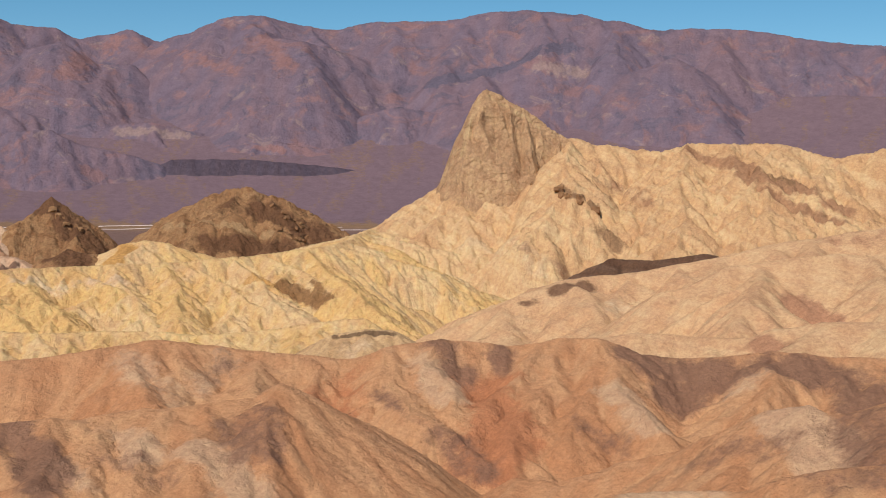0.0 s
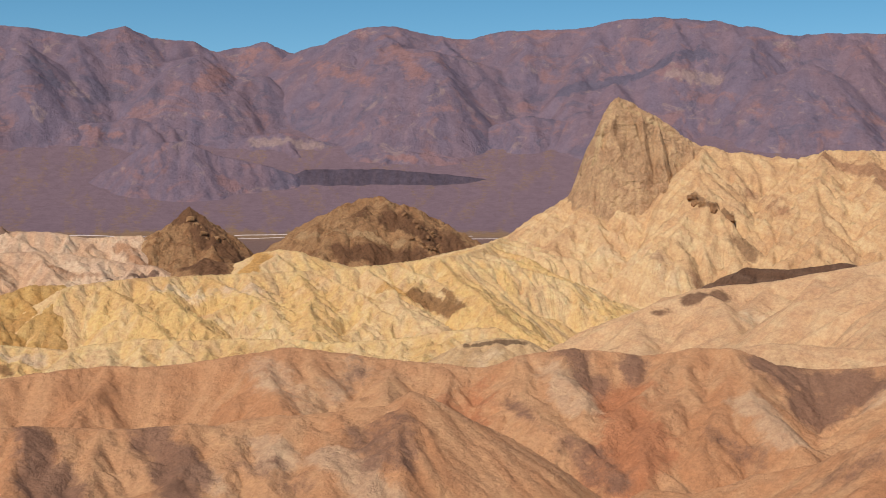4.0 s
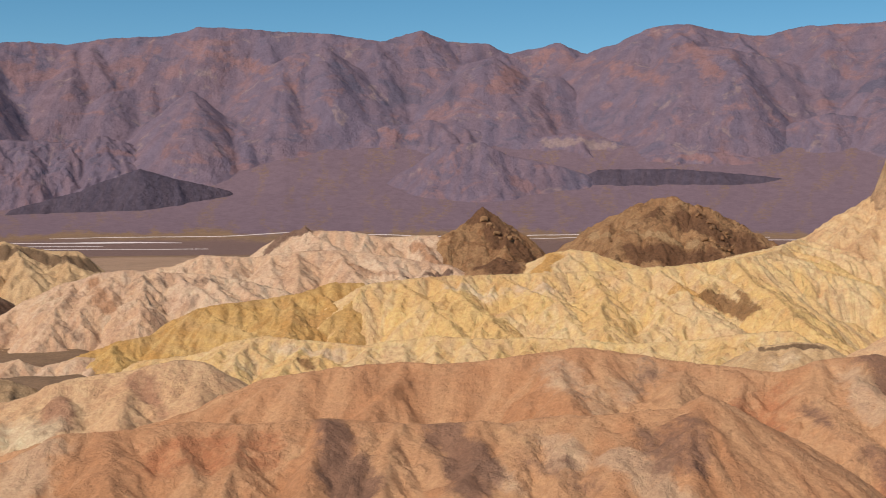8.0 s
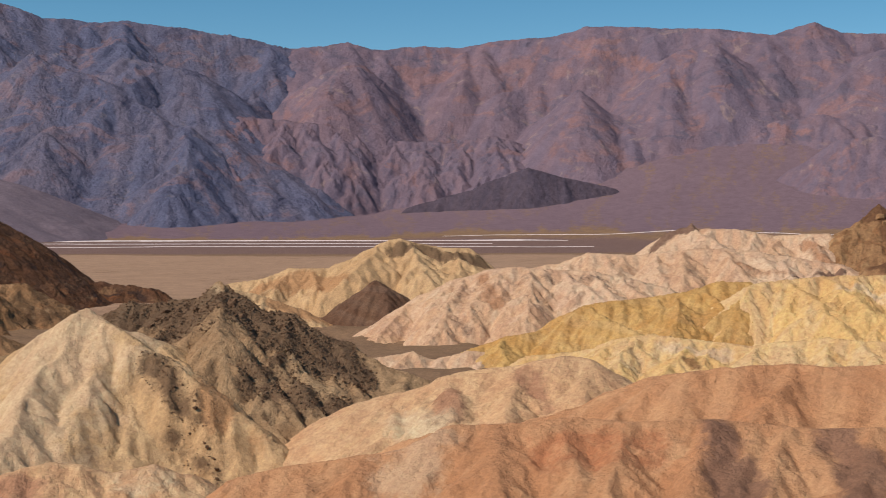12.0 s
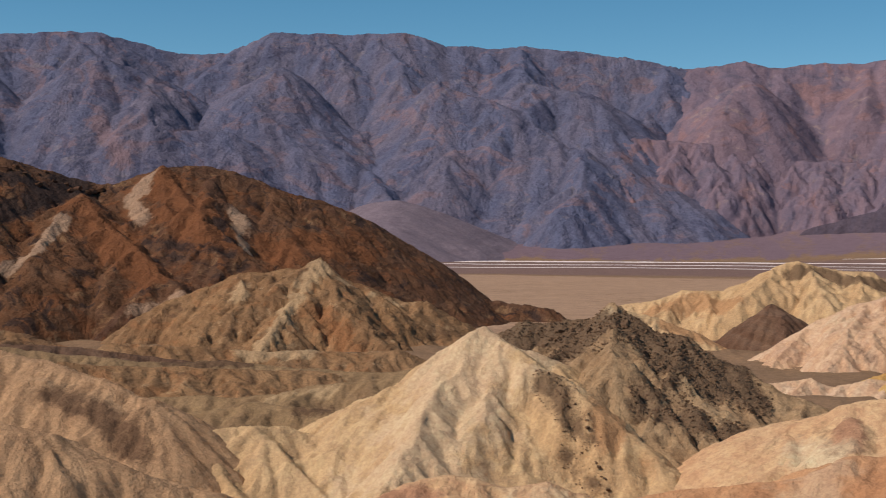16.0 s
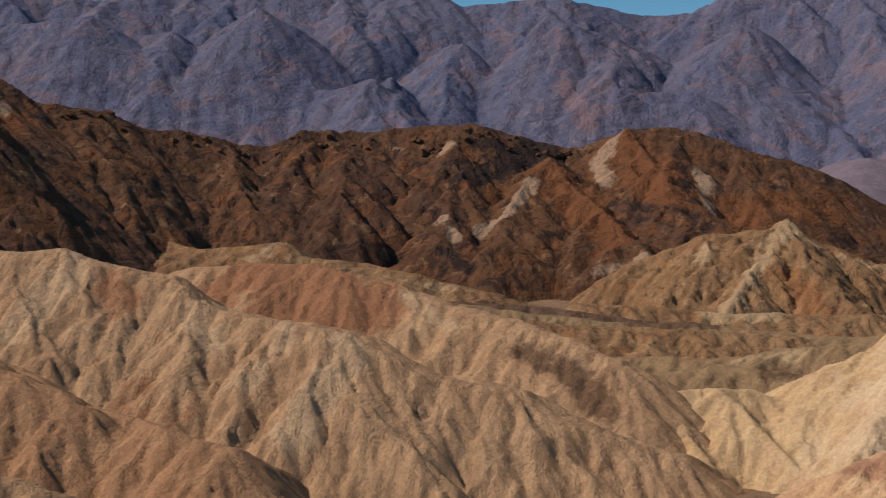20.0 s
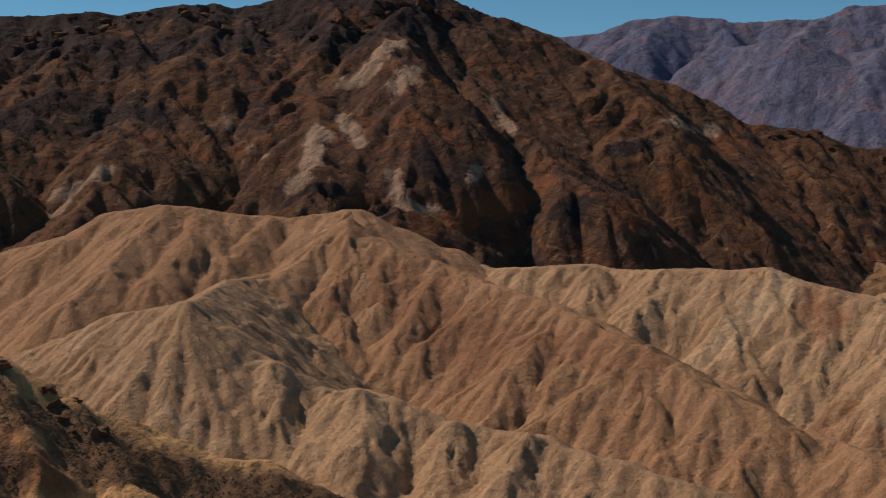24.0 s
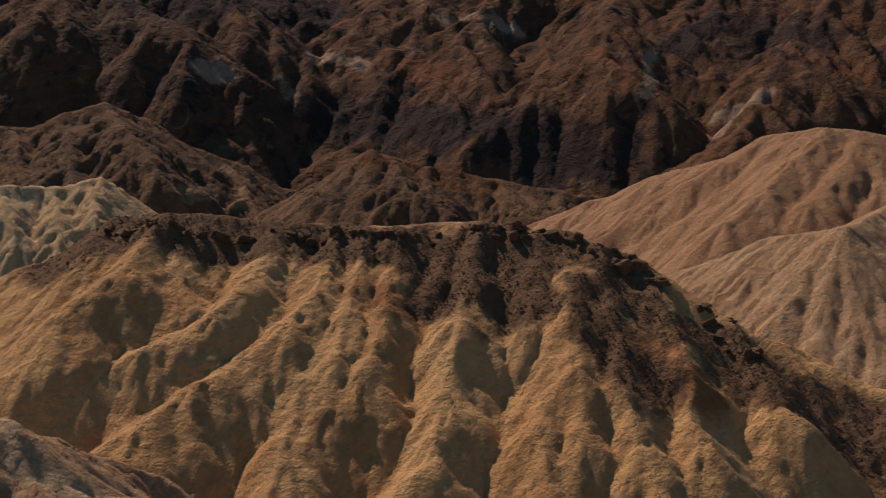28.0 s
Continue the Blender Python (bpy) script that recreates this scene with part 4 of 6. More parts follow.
beacon = hill("beacon_ridge", "pointed buff badland ridge with tilted brown beds", "rock formation", BEACON, [
    [(-69, 787, 34.9), (-59.8, 787.7, 39.5), (-44.5, 788.7, 47.2), (-22.9, 789.7, 58.1), (1.8, 790, 75.7), (14.1, 789.9, 72), (35.7, 789.2, 81.3), (54.1, 788.1, 92.1), (67.9, 787.1, 97.9), (90.7, 784.8, 94.2), (117.8, 781.2, 90.4), (131.1, 779, 94.9), (153.2, 775, 94.8), (182, 768.8, 94.3), (207.3, 762.3, 86.3), (229.2, 756, 92), (250.6, 749.2, 88)]], marks=[
    (2, 0.9, [(130.8, 769.4, 90.6), (149.9, 753.6, 85.1), (161.4, 729, 74.8), (181, 723.6, 69.8), (196.9, 708.3, 58.3)], 6),
    (2, 0.8, [(151.3, 738.1, 78.1), (166.1, 714.2, 63.7), (190.2, 694.7, 52.9)], 5),
    (0, 0.7, [(159.5, 740.4, 79.1), (174.8, 728.7, 72.3)], 3),
    (0, 1, [(58.1, 728.1, 71), (64.1, 713, 66.6), (74.4, 716.2, 62)], 3.5),
    (0, 0.8, [(40.7, 768.8, 75.4), (46.7, 754.8, 73.6)], 3),
    (1, 0.6, [(13.7, 720.9, 43.7), (23.8, 712.1, 38.1), (44.6, 670.9, 32.8)], 10),
    (2, 0.5, [(28.5, 788.1, 78), (42.7, 761, 71.6)], 14),
    # the shaded right flank of the spurs, painted as a dark mark
    (0, 0.7, [(75.6, 698.7, 49.8), (84.1, 695, 42)], 6),
    (2, 0.6, [(90, 754.2, 72.6), (105.1, 722.4, 61.5)], 6),
    (2, 0.6, [(37, 681.7, 42.2), (56.1, 673.9, 29.8)], 6)], ribs=[
    [(1.8, 780, 75.5), (13.2, 733.4, 51.1), (23.8, 707.7, 37.6), (31.1, 683.9, 24.9)],
    [(22.8, 769.7, 71.8), (33.3, 733, 51.2), (40.9, 715.2, 40.2), (47.9, 693.5, 27.2)],
    [(66.6, 772.1, 96), (61.5, 728.1, 71.2), (51.2, 703.6, 57), (39, 683, 43.7)],
    [(77.1, 771.2, 80.9), (79.2, 734.2, 62.7), (89.1, 697.9, 43.5), (104.7, 692.6, 38.2)],
    [(117, 776.2, 90.2), (105.9, 740.5, 71.5), (84.7, 707.5, 51.6), (74.5, 688.9, 41)],
    [(130.3, 774.1, 94.7), (119.4, 734.4, 74.3), (115.9, 695.1, 54.5), (109.2, 670.3, 41.6)],
    [(152.2, 770.1, 94.6), (148.7, 723, 71.3), (161.8, 681.9, 49.4)],
    [(180.8, 763.9, 94.1), (171.9, 738.1, 80.2), (190.3, 709.1, 62.8), (195.3, 687.4, 52)],
    [(206, 757.5, 86.1), (202.2, 722.2, 68.6), (209.4, 689.4, 52)],
    [(-26, 789.6, 57.1), (-13.3, 768.5, 44.6), (-1.1, 731, 25.3)]], slope=0.8, soft=0.8, gap=22, reach=110, grade=0.48, depth=3, step=1.1, warp=3, rough=0.9, blur=0, seed=14)
hill("summit_fin", "steep brown layered rock fin", "", FIN, [
    [(4.8, 782, 77.4), (8.5, 782, 90.9), (12.7, 781.9, 107), (16.3, 781.8, 117.1), (20, 781.7, 122.3), (23.6, 781.6, 124.4), (30.7, 781.4, 121.3), (41.3, 780.9, 115.2), (53.5, 780.2, 107), (61.1, 779.6, 100.9), (68.7, 779, 96.9)]], marks=[
    (1, 0.8, [(10.2, 769.5, 89.1), (14.3, 774.2, 105.4), (18.9, 779, 117.5)], 3),
    (1, 0.6, [(25, 779.8, 120), (51.9, 778, 103.6)], 3),
    (0, 0.7, [(20.3, 772.8, 109.2), (23.9, 769.7, 96.9)], 5)], ribs=[
    [(23.6, 781.6, 124.4), (19.8, 772.3, 108), (25.6, 764.3, 92.6), (43.4, 760.5, 74.6)],
    [(30.7, 781.4, 121.3), (41, 773.5, 102), (52.9, 769.7, 86.9)],
    [(16.3, 781.8, 117.1), (13.7, 770.5, 98.8), (19.6, 762.5, 83.6), (28.4, 759.3, 71.6)]], under=beacon, slope=2.4, soft=0.6, gap=9, reach=30, grade=1.9, depth=1, step=0.55, warp=1.2, rough=0.7, blur=0, seed=44, margin=60, steep=1.15)
cone = hill("dark_cone", "dark brown rocky cone beside pale rose slopes", "hill", BUTTE, [
    [(-255.4, 810.7, 41.3), (-242.9, 814.6, 49.6), (-233.5, 817.3, 56.2), (-227.1, 819.1, 61.1), (-222.4, 820.4, 65.8), (-217.6, 821.7, 62.8), (-211.2, 823.3, 57.9), (-198.4, 826.5, 48), (-182.3, 830.2, 33)]], marks=[
    (0, 0.9, [(-222.6, 817.3, 62.5), (-200.1, 797, 44), (-188.5, 804.8, 36.9)], 12),
    (1, 0.6, [(-242.9, 794.8, 42.5), (-247.5, 790.3, 36.5)], 6)], slope=0.85, soft=0.8, gap=14, reach=50, grade=0.5, depth=3, step=1.1, warp=3, rough=1.9, blur=0, seed=15)
dome = hill("brown_dome", "rounded brown rock dome with ochre base", "hill", BUTTE, [
    [(-199.8, 877.5, 33.2), (-182.7, 881.3, 43.8), (-168.9, 884, 54.3), (-148.1, 887.7, 65), (-134.2, 889.9, 70.3), (-120.3, 891.9, 71.3), (-99.3, 894.5, 65.1), (-81.8, 896.3, 56.3), (-64.3, 897.7, 45.8), (-50.4, 898.6, 40.6)]], marks=[
    (0, 1, [(-102.3, 875.5, 59.7), (-87.8, 867.8, 49.4), (-76.6, 874.1, 45.9)], 14),
    (0, 0.9, [(-133.1, 835.9, 39.1), (-110.6, 840.1, 34.3), (-92, 836.8, 36.5)], 10),
    (1, 0.9, [(-168.1, 869.5, 48.7), (-136.3, 850, 50.8), (-102.5, 851, 44.9)], 3.5),
    (0, 0.6, [(-131.3, 875, 62.3), (-114.5, 867.5, 55.8)], 8)], slope=0.75, soft=3, gap=18, reach=70, grade=0.5, depth=3, step=1.2, warp=4, rough=2.0, blur=0, seed=16)
hill("rose_ridge", "pale rose eroded badland ridge", "hill", ROSE, [
    [(-351.8, 762.8, 32.3), (-340.7, 767.8, 40.2), (-326.5, 774, 51.3), (-319.3, 776.9, 55.1), (-312.1, 779.9, 51.9), (-294.5, 786.7, 51.9), (-273.6, 794.2, 48.1), (-246.2, 803.1, 49.7)]], marks=[
    (0, 1, [(-332.6, 759.4, 39.9), (-327.4, 773.5, 51), (-317.7, 775.7, 52.1)], 5),
    (2, 0.8, [(-251.7, 788.9, 42.6), (-233.4, 764.7, 33.8)], 6),
    (2, 0.6, [(-219.7, 796.5, 30.5), (-232.1, 755.3, 26.6)], 5)], slope=0.7, soft=0.8, gap=16, reach=60, grade=0.4, depth=3, step=1.1, warp=4, blur=0, seed=17)
hill("brown_mound", "small brown mound on yellow badland crest", "hill", BUTTE, [
    [(-200.3, 733.1, 34.4), (-191.7, 735.4, 38.8), (-183.1, 737.6, 36.8), (-171.6, 740.4, 35)]], marks=[
    (0, 1, [(-191.5, 731, 35.3), (-182.2, 727, 34.3)], 10)], slope=0.6, soft=2, gap=14, reach=22, grade=0.4, depth=2, step=1, warp=2, seed=45)
hill("yellow_mound", "streaked ochre mound before the brown dome", "hill", YELLOW, [
    [(-183.1, 737.6, 31.4), (-171.6, 740.4, 36.8), (-163, 742.3, 41.8), (-154.3, 744.2, 43.3), (-142.6, 746.5, 41.8), (-128, 749.1, 36.8), (-113.3, 751.5, 33)]], marks=[
    (2, 0.9, [(-164, 738, 38.4), (-164.6, 715.2, 32.2)], 7)], slope=0.6, soft=2, gap=14, reach=40, grade=0.4, depth=3, step=1, warp=3, blur=0, seed=46)
hill("capped_hill", "buff hill with a dark rocky top", "hill", CREAM, [
    [(-587.9, 681.4, 15.9), (-571.8, 695, 19.5), (-555.3, 708.3, 26.6), (-535.8, 723.1, 26.7), (-518.8, 735.4, 37.3), (-504.5, 745.3, 44.4), (-498.8, 749.1, 45.1), (-490.1, 754.9, 42.4), (-475.6, 764.1, 39), (-463.9, 771.2, 39.1), (-453.6, 777.3, 30.8)]], marks=[
    (0, 1, [(-493.9, 742.2, 40.2), (-484.4, 752.2, 36.7), (-469.1, 757, 34.9)], 8),
    (0, 1, [(-462.4, 760.4, 34.9), (-453.3, 768.3, 30.2)], 8),
    (2, 0.9, [(-557.5, 686.7, 16.8), (-535.2, 707.1, 21.8), (-506.8, 691.9, 19.4)], 12)], slope=0.7, soft=1.2, gap=18, reach=80, grade=0.4, depth=3, step=1.2, warp=4, blur=0, seed=18)
hill("dark_mound", "small dark brown cone among buff slopes", "hill", DARKM, [
    [(-461.8, 628.6, 2.2), (-452, 635.7, 14.5), (-443.4, 641.7, 24.6), (-437.2, 646, 20.7), (-432.2, 649.3, 16.2)]], slope=0.75, soft=2, gap=12, reach=28, grade=0.5, depth=2, step=1.0, warp=2, seed=19)
hill("rose_hill", "pale rose eroded badland hill with fluted slopes", "hill", ROSE, [
    [(-414.4, 564.1, -6.9), (-403.4, 572.1, 4.2), (-392.3, 579.7, 12.5), (-378.8, 588.6, 20.8), (-365.3, 597.1, 29.1), (-353.9, 603.9, 33.3), (-340.2, 611.8, 34.8), (-324.1, 620.4, 33.3), (-305.7, 629.7, 32.5), (-289.7, 637.3, 28.8), (-273.6, 644.3, 25.2)]], marks=[
    (0, 0.5, [(-342.8, 558.1, 12.2), (-331.8, 554.4, 7.6)], 5),
    (2, 0.7, [(-350.9, 599.3, 28.7), (-329.6, 575.4, 16.9)], 5),
    (0, 0.5, [(-329.9, 606.8, 31.1), (-298.6, 626.9, 28.2)], 5)], slope=0.65, soft=0.9, gap=15, reach=75, grade=0.36, depth=3, step=0.95, warp=4, blur=0, seed=20)
hill("rose_hill", "pale rose low badland hill", "hill", ROSE, [
    [(-363.4, 667.5, 31.9), (-350.7, 674.2, 34.8), (-335.3, 682.1, 40), (-314.2, 692, 39), (-292.7, 701.4, 41.9), (-270.7, 710.1, 42.8), (-242.8, 720.2, 38.9), (-214.4, 729.1, 34.5)]], marks=[
    (2, 0.6, [(-259.8, 694.9, 36), (-235, 695.6, 30.3)], 6),
    (0, 0.8, [(-232.7, 689.6, 28.2), (-214, 722.3, 31.5)], 3)], slope=0.65, soft=1.5, gap=16, reach=70, grade=0.36, depth=3, step=1.1, warp=4, blur=0, seed=21)
hill("orange_ridge", "orange-ochre fluted badland ridge", "hill", ORANGE, [
    [(-205, 563.9, 32.8), (-214.5, 556.1, 33), (-223.8, 548.1, 29.3), (-241.1, 536.3, 26.2), (-253.7, 526, 24.7), (-259.9, 518.5, 23.2), (-265.9, 511, 16.5), (-271.7, 503.4, 13.6), (-280.9, 493.7, 11.9), (-291.6, 482.8, 5.1), (-301.7, 471.8, 1.6)]], slope=0.65, soft=0.8, gap=12, reach=60, grade=0.34, depth=3, step=0.85, warp=3, blur=0, seed=47)
hill("yellow_ridge", "long yellow fluted badland ridge", "hill", YELLOW, [
    [(-35.9, 739.1, 49.5), (-49.2, 648.1, 43.1), (-55, 642.6, 42.7), (-82.6, 627.6, 39.2), (-109.3, 611.3, 37), (-148.8, 590.5, 36), (-179.6, 569.3, 35.3), (-199.9, 549.8, 32.3)]], marks=[
    (0, 1, [(-64.2, 595.3, 27.7), (-53.5, 587.6, 22.6), (-48.7, 584.5, 21.7)], 5),
    (0, 0.7, [(-54.3, 598.9, 30.1), (-45.2, 582.5, 23.8)], 2.5),
    (2, 0.6, [(-78, 597.4, 31.6), (-64, 591.3, 25.2)], 6),
    (1, 0.6, [(-166.2, 563.9, 31.5), (-131.3, 581.1, 31.7)], 8)], ribs=[
    [(-61.8, 637, 41.5), (-67.4, 601.3, 30.8), (-77, 569.4, 21), (-89.2, 548.1, 13.5)],
    [(-94.1, 622.9, 38), (-105.9, 592.5, 28.3), (-115.2, 568.2, 20.3), (-123.9, 545.4, 12.9)],
    [(-136.3, 599.7, 35.4), (-134.3, 570.4, 26.7), (-142.2, 546.2, 19), (-149.5, 523.5, 11.8)]], slope=0.62, soft=0.8, gap=17, reach=110, grade=0.31, depth=3, step=0.8, warp=4, blur=0, seed=22)
hill("yellow_hill", "pale yellow low badland spurs", "hill", YELLOW, [
    [(-239.1, 439.1, 10.8), (-225, 444.6, 12.6), (-212.3, 449, 17.4), (-197.7, 453.8, 19.3), (-182.9, 458.2, 17.4), (-166.2, 462.7, 16.5), (-145.6, 467.9, 19.5), (-123, 472.6, 18.8), (-100.4, 476.2, 19.4), (-81.6, 478.1, 17.9), (-62.9, 479.2, 18.8), (-40.9, 479.9, 22.1), (-26.5, 479.3, 23.4)]], marks=[
    (0, 0.8, [(-182, 442.8, 12.9), (-178.7, 441.1, 11.2)], 3),
    (1, 0.6, [(-173.3, 455.7, 13.6), (-191.7, 449.3, 15.5)], 5)], slope=0.6, soft=0.8, gap=12, reach=40, grade=0.34, depth=3, step=0.75, warp=3, blur=0, seed=48)
hill("pale_slope", "pale pinkish tan badland slope", "hill", TAN, [
    [(-17.3, 469.7, 13.3), (-4.4, 476.2, 18.7), (22, 482, 28.6), (41.3, 487, 36.0), (62.7, 491, 38.2), (93.7, 492.4, 43.6), (119, 493.4, 48.8), (150.7, 491.1, 53.9), (175.5, 489.5, 57.3)]], marks=[
    (0, 0.7, [(26.5, 476.4, 28.8), (30, 476.8, 29.3)], 2.5),
    (0, 0.8, [(39.3, 479.6, 33), (47.2, 483.2, 34.2)], 4),
    (2, 0.8, [(105.2, 442, 32.8), (111.2, 433.5, 28.5), (110.8, 429, 25.2)], 8),
    (2, 0.5, [(135.8, 485, 49.1), (148.5, 484.5, 51.1)], 8),
    (1, 0.5, [(57.2, 466.8, 28.1), (64.8, 453.3, 24.9)], 8)], ribs=[
    [(62.1, 486, 37.1), (54.3, 467.5, 30.6), (47, 449.7, 24.6), (37.3, 439.5, 20.2)],
    [(93.5, 491.2, 43.6), (85.6, 468.7, 36.1), (72.3, 443, 27), (63.9, 432.9, 22.6)],
    [(33.8, 488.8, 31.1), (26.9, 469.8, 24.9), (20.9, 457.8, 20.3)]], slope=0.6, soft=2.5, gap=24, reach=90, grade=0.32, depth=3, step=0.9, warp=5, rills=(11, 3, 0.1), seed=23)
hill("pale_slope", "pale pinkish tan rounded badland slope", "hill", TAN, [
    [(64.4, 415, 35.6), (74.5, 416.7, 38.7), (84.5, 418.2, 43.6), (100.9, 418, 45.6), (114, 418.1, 47), (128.2, 417.4, 46.2), (145.7, 415.2, 47.1)]], marks=[
    (2, 1, [(95.9, 395.4, 34.3), (100.7, 389.8, 31)], 7)], slope=0.6, soft=2.5, gap=22, reach=70, grade=0.32, depth=2, step=0.8, warp=4, rills=(10, 3, 0.09), seed=49)
hill("pale_slope", "pale tan rounded badland shoulder", "hill", TAN, [
    [(24.2, 349.2, 25), (36.4, 348.1, 28.5), (47.1, 346.8, 30), (63, 344.3, 28.9), (73.3, 342.2, 29.4), (79.7, 340.8, 31.7), (88.5, 338.6, 33.2), (102.9, 334.5, 33.6), (118.3, 329.4, 35.6)]], marks=[
    (2, 0.9, [(74.7, 335.6, 28.8), (76.6, 332.7, 27.8)], 5)], slope=0.6, soft=3, gap=24, reach=60, grade=0.34, depth=2, step=0.8, warp=4, rills=(10, 3, 0.08), seed=24)
hill("white_mound", "small whitish mound with a dark cap", "hill", CREAM, [
    [(-31.9, 398.7, 23), (-28.8, 399, 25.4), (-21, 399.5, 26.6), (-14.7, 399.7, 26.4), (-10, 399.9, 23.7)]], marks=[
    (0, 0.9, [(-29.9, 397.7, 24.6), (-20.9, 397.6, 25.5), (-13.7, 397.8, 25)], 1.2),
    (1, 0.6, [(-22.4, 391.5, 23.5), (-25.1, 386.6, 20.9)], 6)], slope=0.6, soft=2, gap=9, reach=25, grade=0.4, depth=2, step=0.6, warp=2, seed=50)
hill("dark_mound", "low dark brown mound between pale slopes", "hill", DARKM, [
    [(53.7, 557.4, 35.4), (60.2, 556.8, 38.1), (64.5, 556.3, 40.7), (79.5, 554.3, 40), (90.1, 552.7, 41.3), (101.6, 550.7, 42.7)]], slope=0.6, soft=3, gap=20, reach=20, grade=0.4, depth=1, step=1, warp=2, seed=25)
hill("tan_hill", "low buff badland hills among rose slopes", "hill", ROSE, [
    [(-338.5, 446.1, -4.6), (-329.8, 452.6, 2.1), (-317.4, 461.4, 4.5), (-306.6, 468.6, 6.8), (-299.4, 473.3, 3.7), (-288.5, 480, 7.2), (-277.5, 486.4, 5.3), (-268.3, 491.5, 3.4)]], slope=0.6, soft=1.5, gap=12, reach=40, grade=0.34, depth=2, step=0.8, warp=3, blur=0, seed=56)
hill("ochre_hill", "low ochre hills at the edge of the flats", "hill", CREAM, [
    [(-505.4, 567.6, 15.3), (-492, 579.3, 21.3), (-478.2, 590.7, 16.9), (-464.2, 601.8, 11), (-450, 612.5, 2.2), (-440.4, 619.4, -0.7)]], marks=[
    (2, 0.8, [(-470.1, 590.2, 12.2), (-448.2, 611.2, 0.2)], 8)], slope=0.6, soft=1.5, gap=14, reach=50, grade=0.38, depth=2, step=1.0, warp=3, blur=0, seed=57)
cream = hill("cream_peak", "sharp cream badland peak with fluted slopes", "hill", CREAM, [
    [(-267.9, 171.3, 17.1), (-264.9, 177.6, 17.2), (-262.3, 182.9, 18.1), (-258.9, 189.3, 17.5), (-253.8, 197.5, 15.3), (-251.5, 201.9, 20), (-249.8, 205.3, 23), (-247.3, 209.7, 26), (-245.6, 213.1, 25.8), (-242.9, 217.5, 28.8), (-240.2, 221.8, 34.8), (-236.5, 227.1, 38.8), (-235.8, 229.1, 39.4), (-234.2, 232, 36.4), (-233, 234.4, 33.7), (-229.9, 238.7, 33.4), (-226.8, 242.9, 31.7), (-223.5, 247.1, 28), (-219.2, 252.1, 25.5), (-215.8, 256.2, 25.2)]], marks=[
    (1, 0.7, [(-234.3, 225, 36.8), (-226.3, 206.4, 25.5), (-214, 184.9, 14.8)], 22),
    (2, 0.9, [(-213.3, 250.8, 23.8), (-195, 225, 19.3)], 6),
    (2, 0.5, [(-185.8, 226.3, 13.2), (-191.4, 228.8, 17.9)], 6),
    (0, 0.7, [(-213.4, 226.2, 28.2), (-204.6, 221.8, 23.6), (-197.2, 220.9, 18.4)], 4),
    (0, 0.6, [(-200, 217.5, 15.7), (-192.7, 217.5, 10.9), (-188.9, 216.8, 7.8)], 4.5),
    (2, 0.5, [(-209.7, 184.4, 11.8), (-208.6, 176.3, 10.2)], 6)], ribs=[
    [(-248.6, 210.8, 25.8), (-243, 201.3, 20.2), (-242.4, 191.6, 15.2), (-247.4, 186.6, 11.7), (-253, 173.6, 6.2)],
    [(-237.1, 229.5, 39.1), (-230.2, 214.2, 29.9), (-223.5, 197, 19.9), (-216.6, 180.8, 10.1)],
    [(-236.7, 230, 39.1), (-223.7, 219.9, 29.9), (-216.1, 207.5, 21.9), (-212.3, 194.6, 14.4)],
    [(-234, 235.5, 33.6), (-222.4, 220.3, 23.8), (-215.4, 208.4, 17.2), (-209.3, 197.9, 11)],
    [(-230.3, 239.1, 33.3), (-219.1, 232.8, 26.8), (-210.2, 225.2, 20.7), (-202.2, 213.3, 13.3)],
    [(-226.5, 242.7, 31.7), (-213.9, 231.9, 23.5), (-203.8, 225.4, 17.7), (-189.8, 220, 10.4)],
    [(-213.9, 253.9, 25.5), (-204.2, 240.5, 17.3), (-194.4, 234.6, 11.6), (-185.1, 232.5, 7)],
    [(-260.8, 181.9, 18.3), (-251.8, 178.4, 13.3), (-244.7, 176, 9.7)]], slope=0.75, soft=0.9, gap=9, reach=70, grade=0.46, depth=2, step=0.62, warp=2.2, rough=0.4, blur=1, second=0.8, rills=(8, 3, 0.12), seed=26)
hill("red_hump", "low reddish tan badland hump", "hill", TAN, [
    [(-209, 167.8, 8.6), (-204.4, 173.3, 11.3), (-201, 177.2, 14), (-197.6, 181.1, 15.3), (-193.3, 185.6, 15), (-188.9, 190.1, 13.2), (-183.6, 195.2, 14.4), (-179.8, 198.8, 12.1), (-175, 203, 8.9)]], marks=[
    (2, 0.8, [(-203.2, 171.8, 11.3), (-198.1, 174.6, 12.4)], 6),
    (1, 0.5, [(-184.3, 189.7, 12.3), (-179.2, 193.9, 11.4)], 6)], slope=0.6, soft=1.5, gap=10, reach=30, grade=0.4, depth=2, step=0.6, warp=2, seed=51)
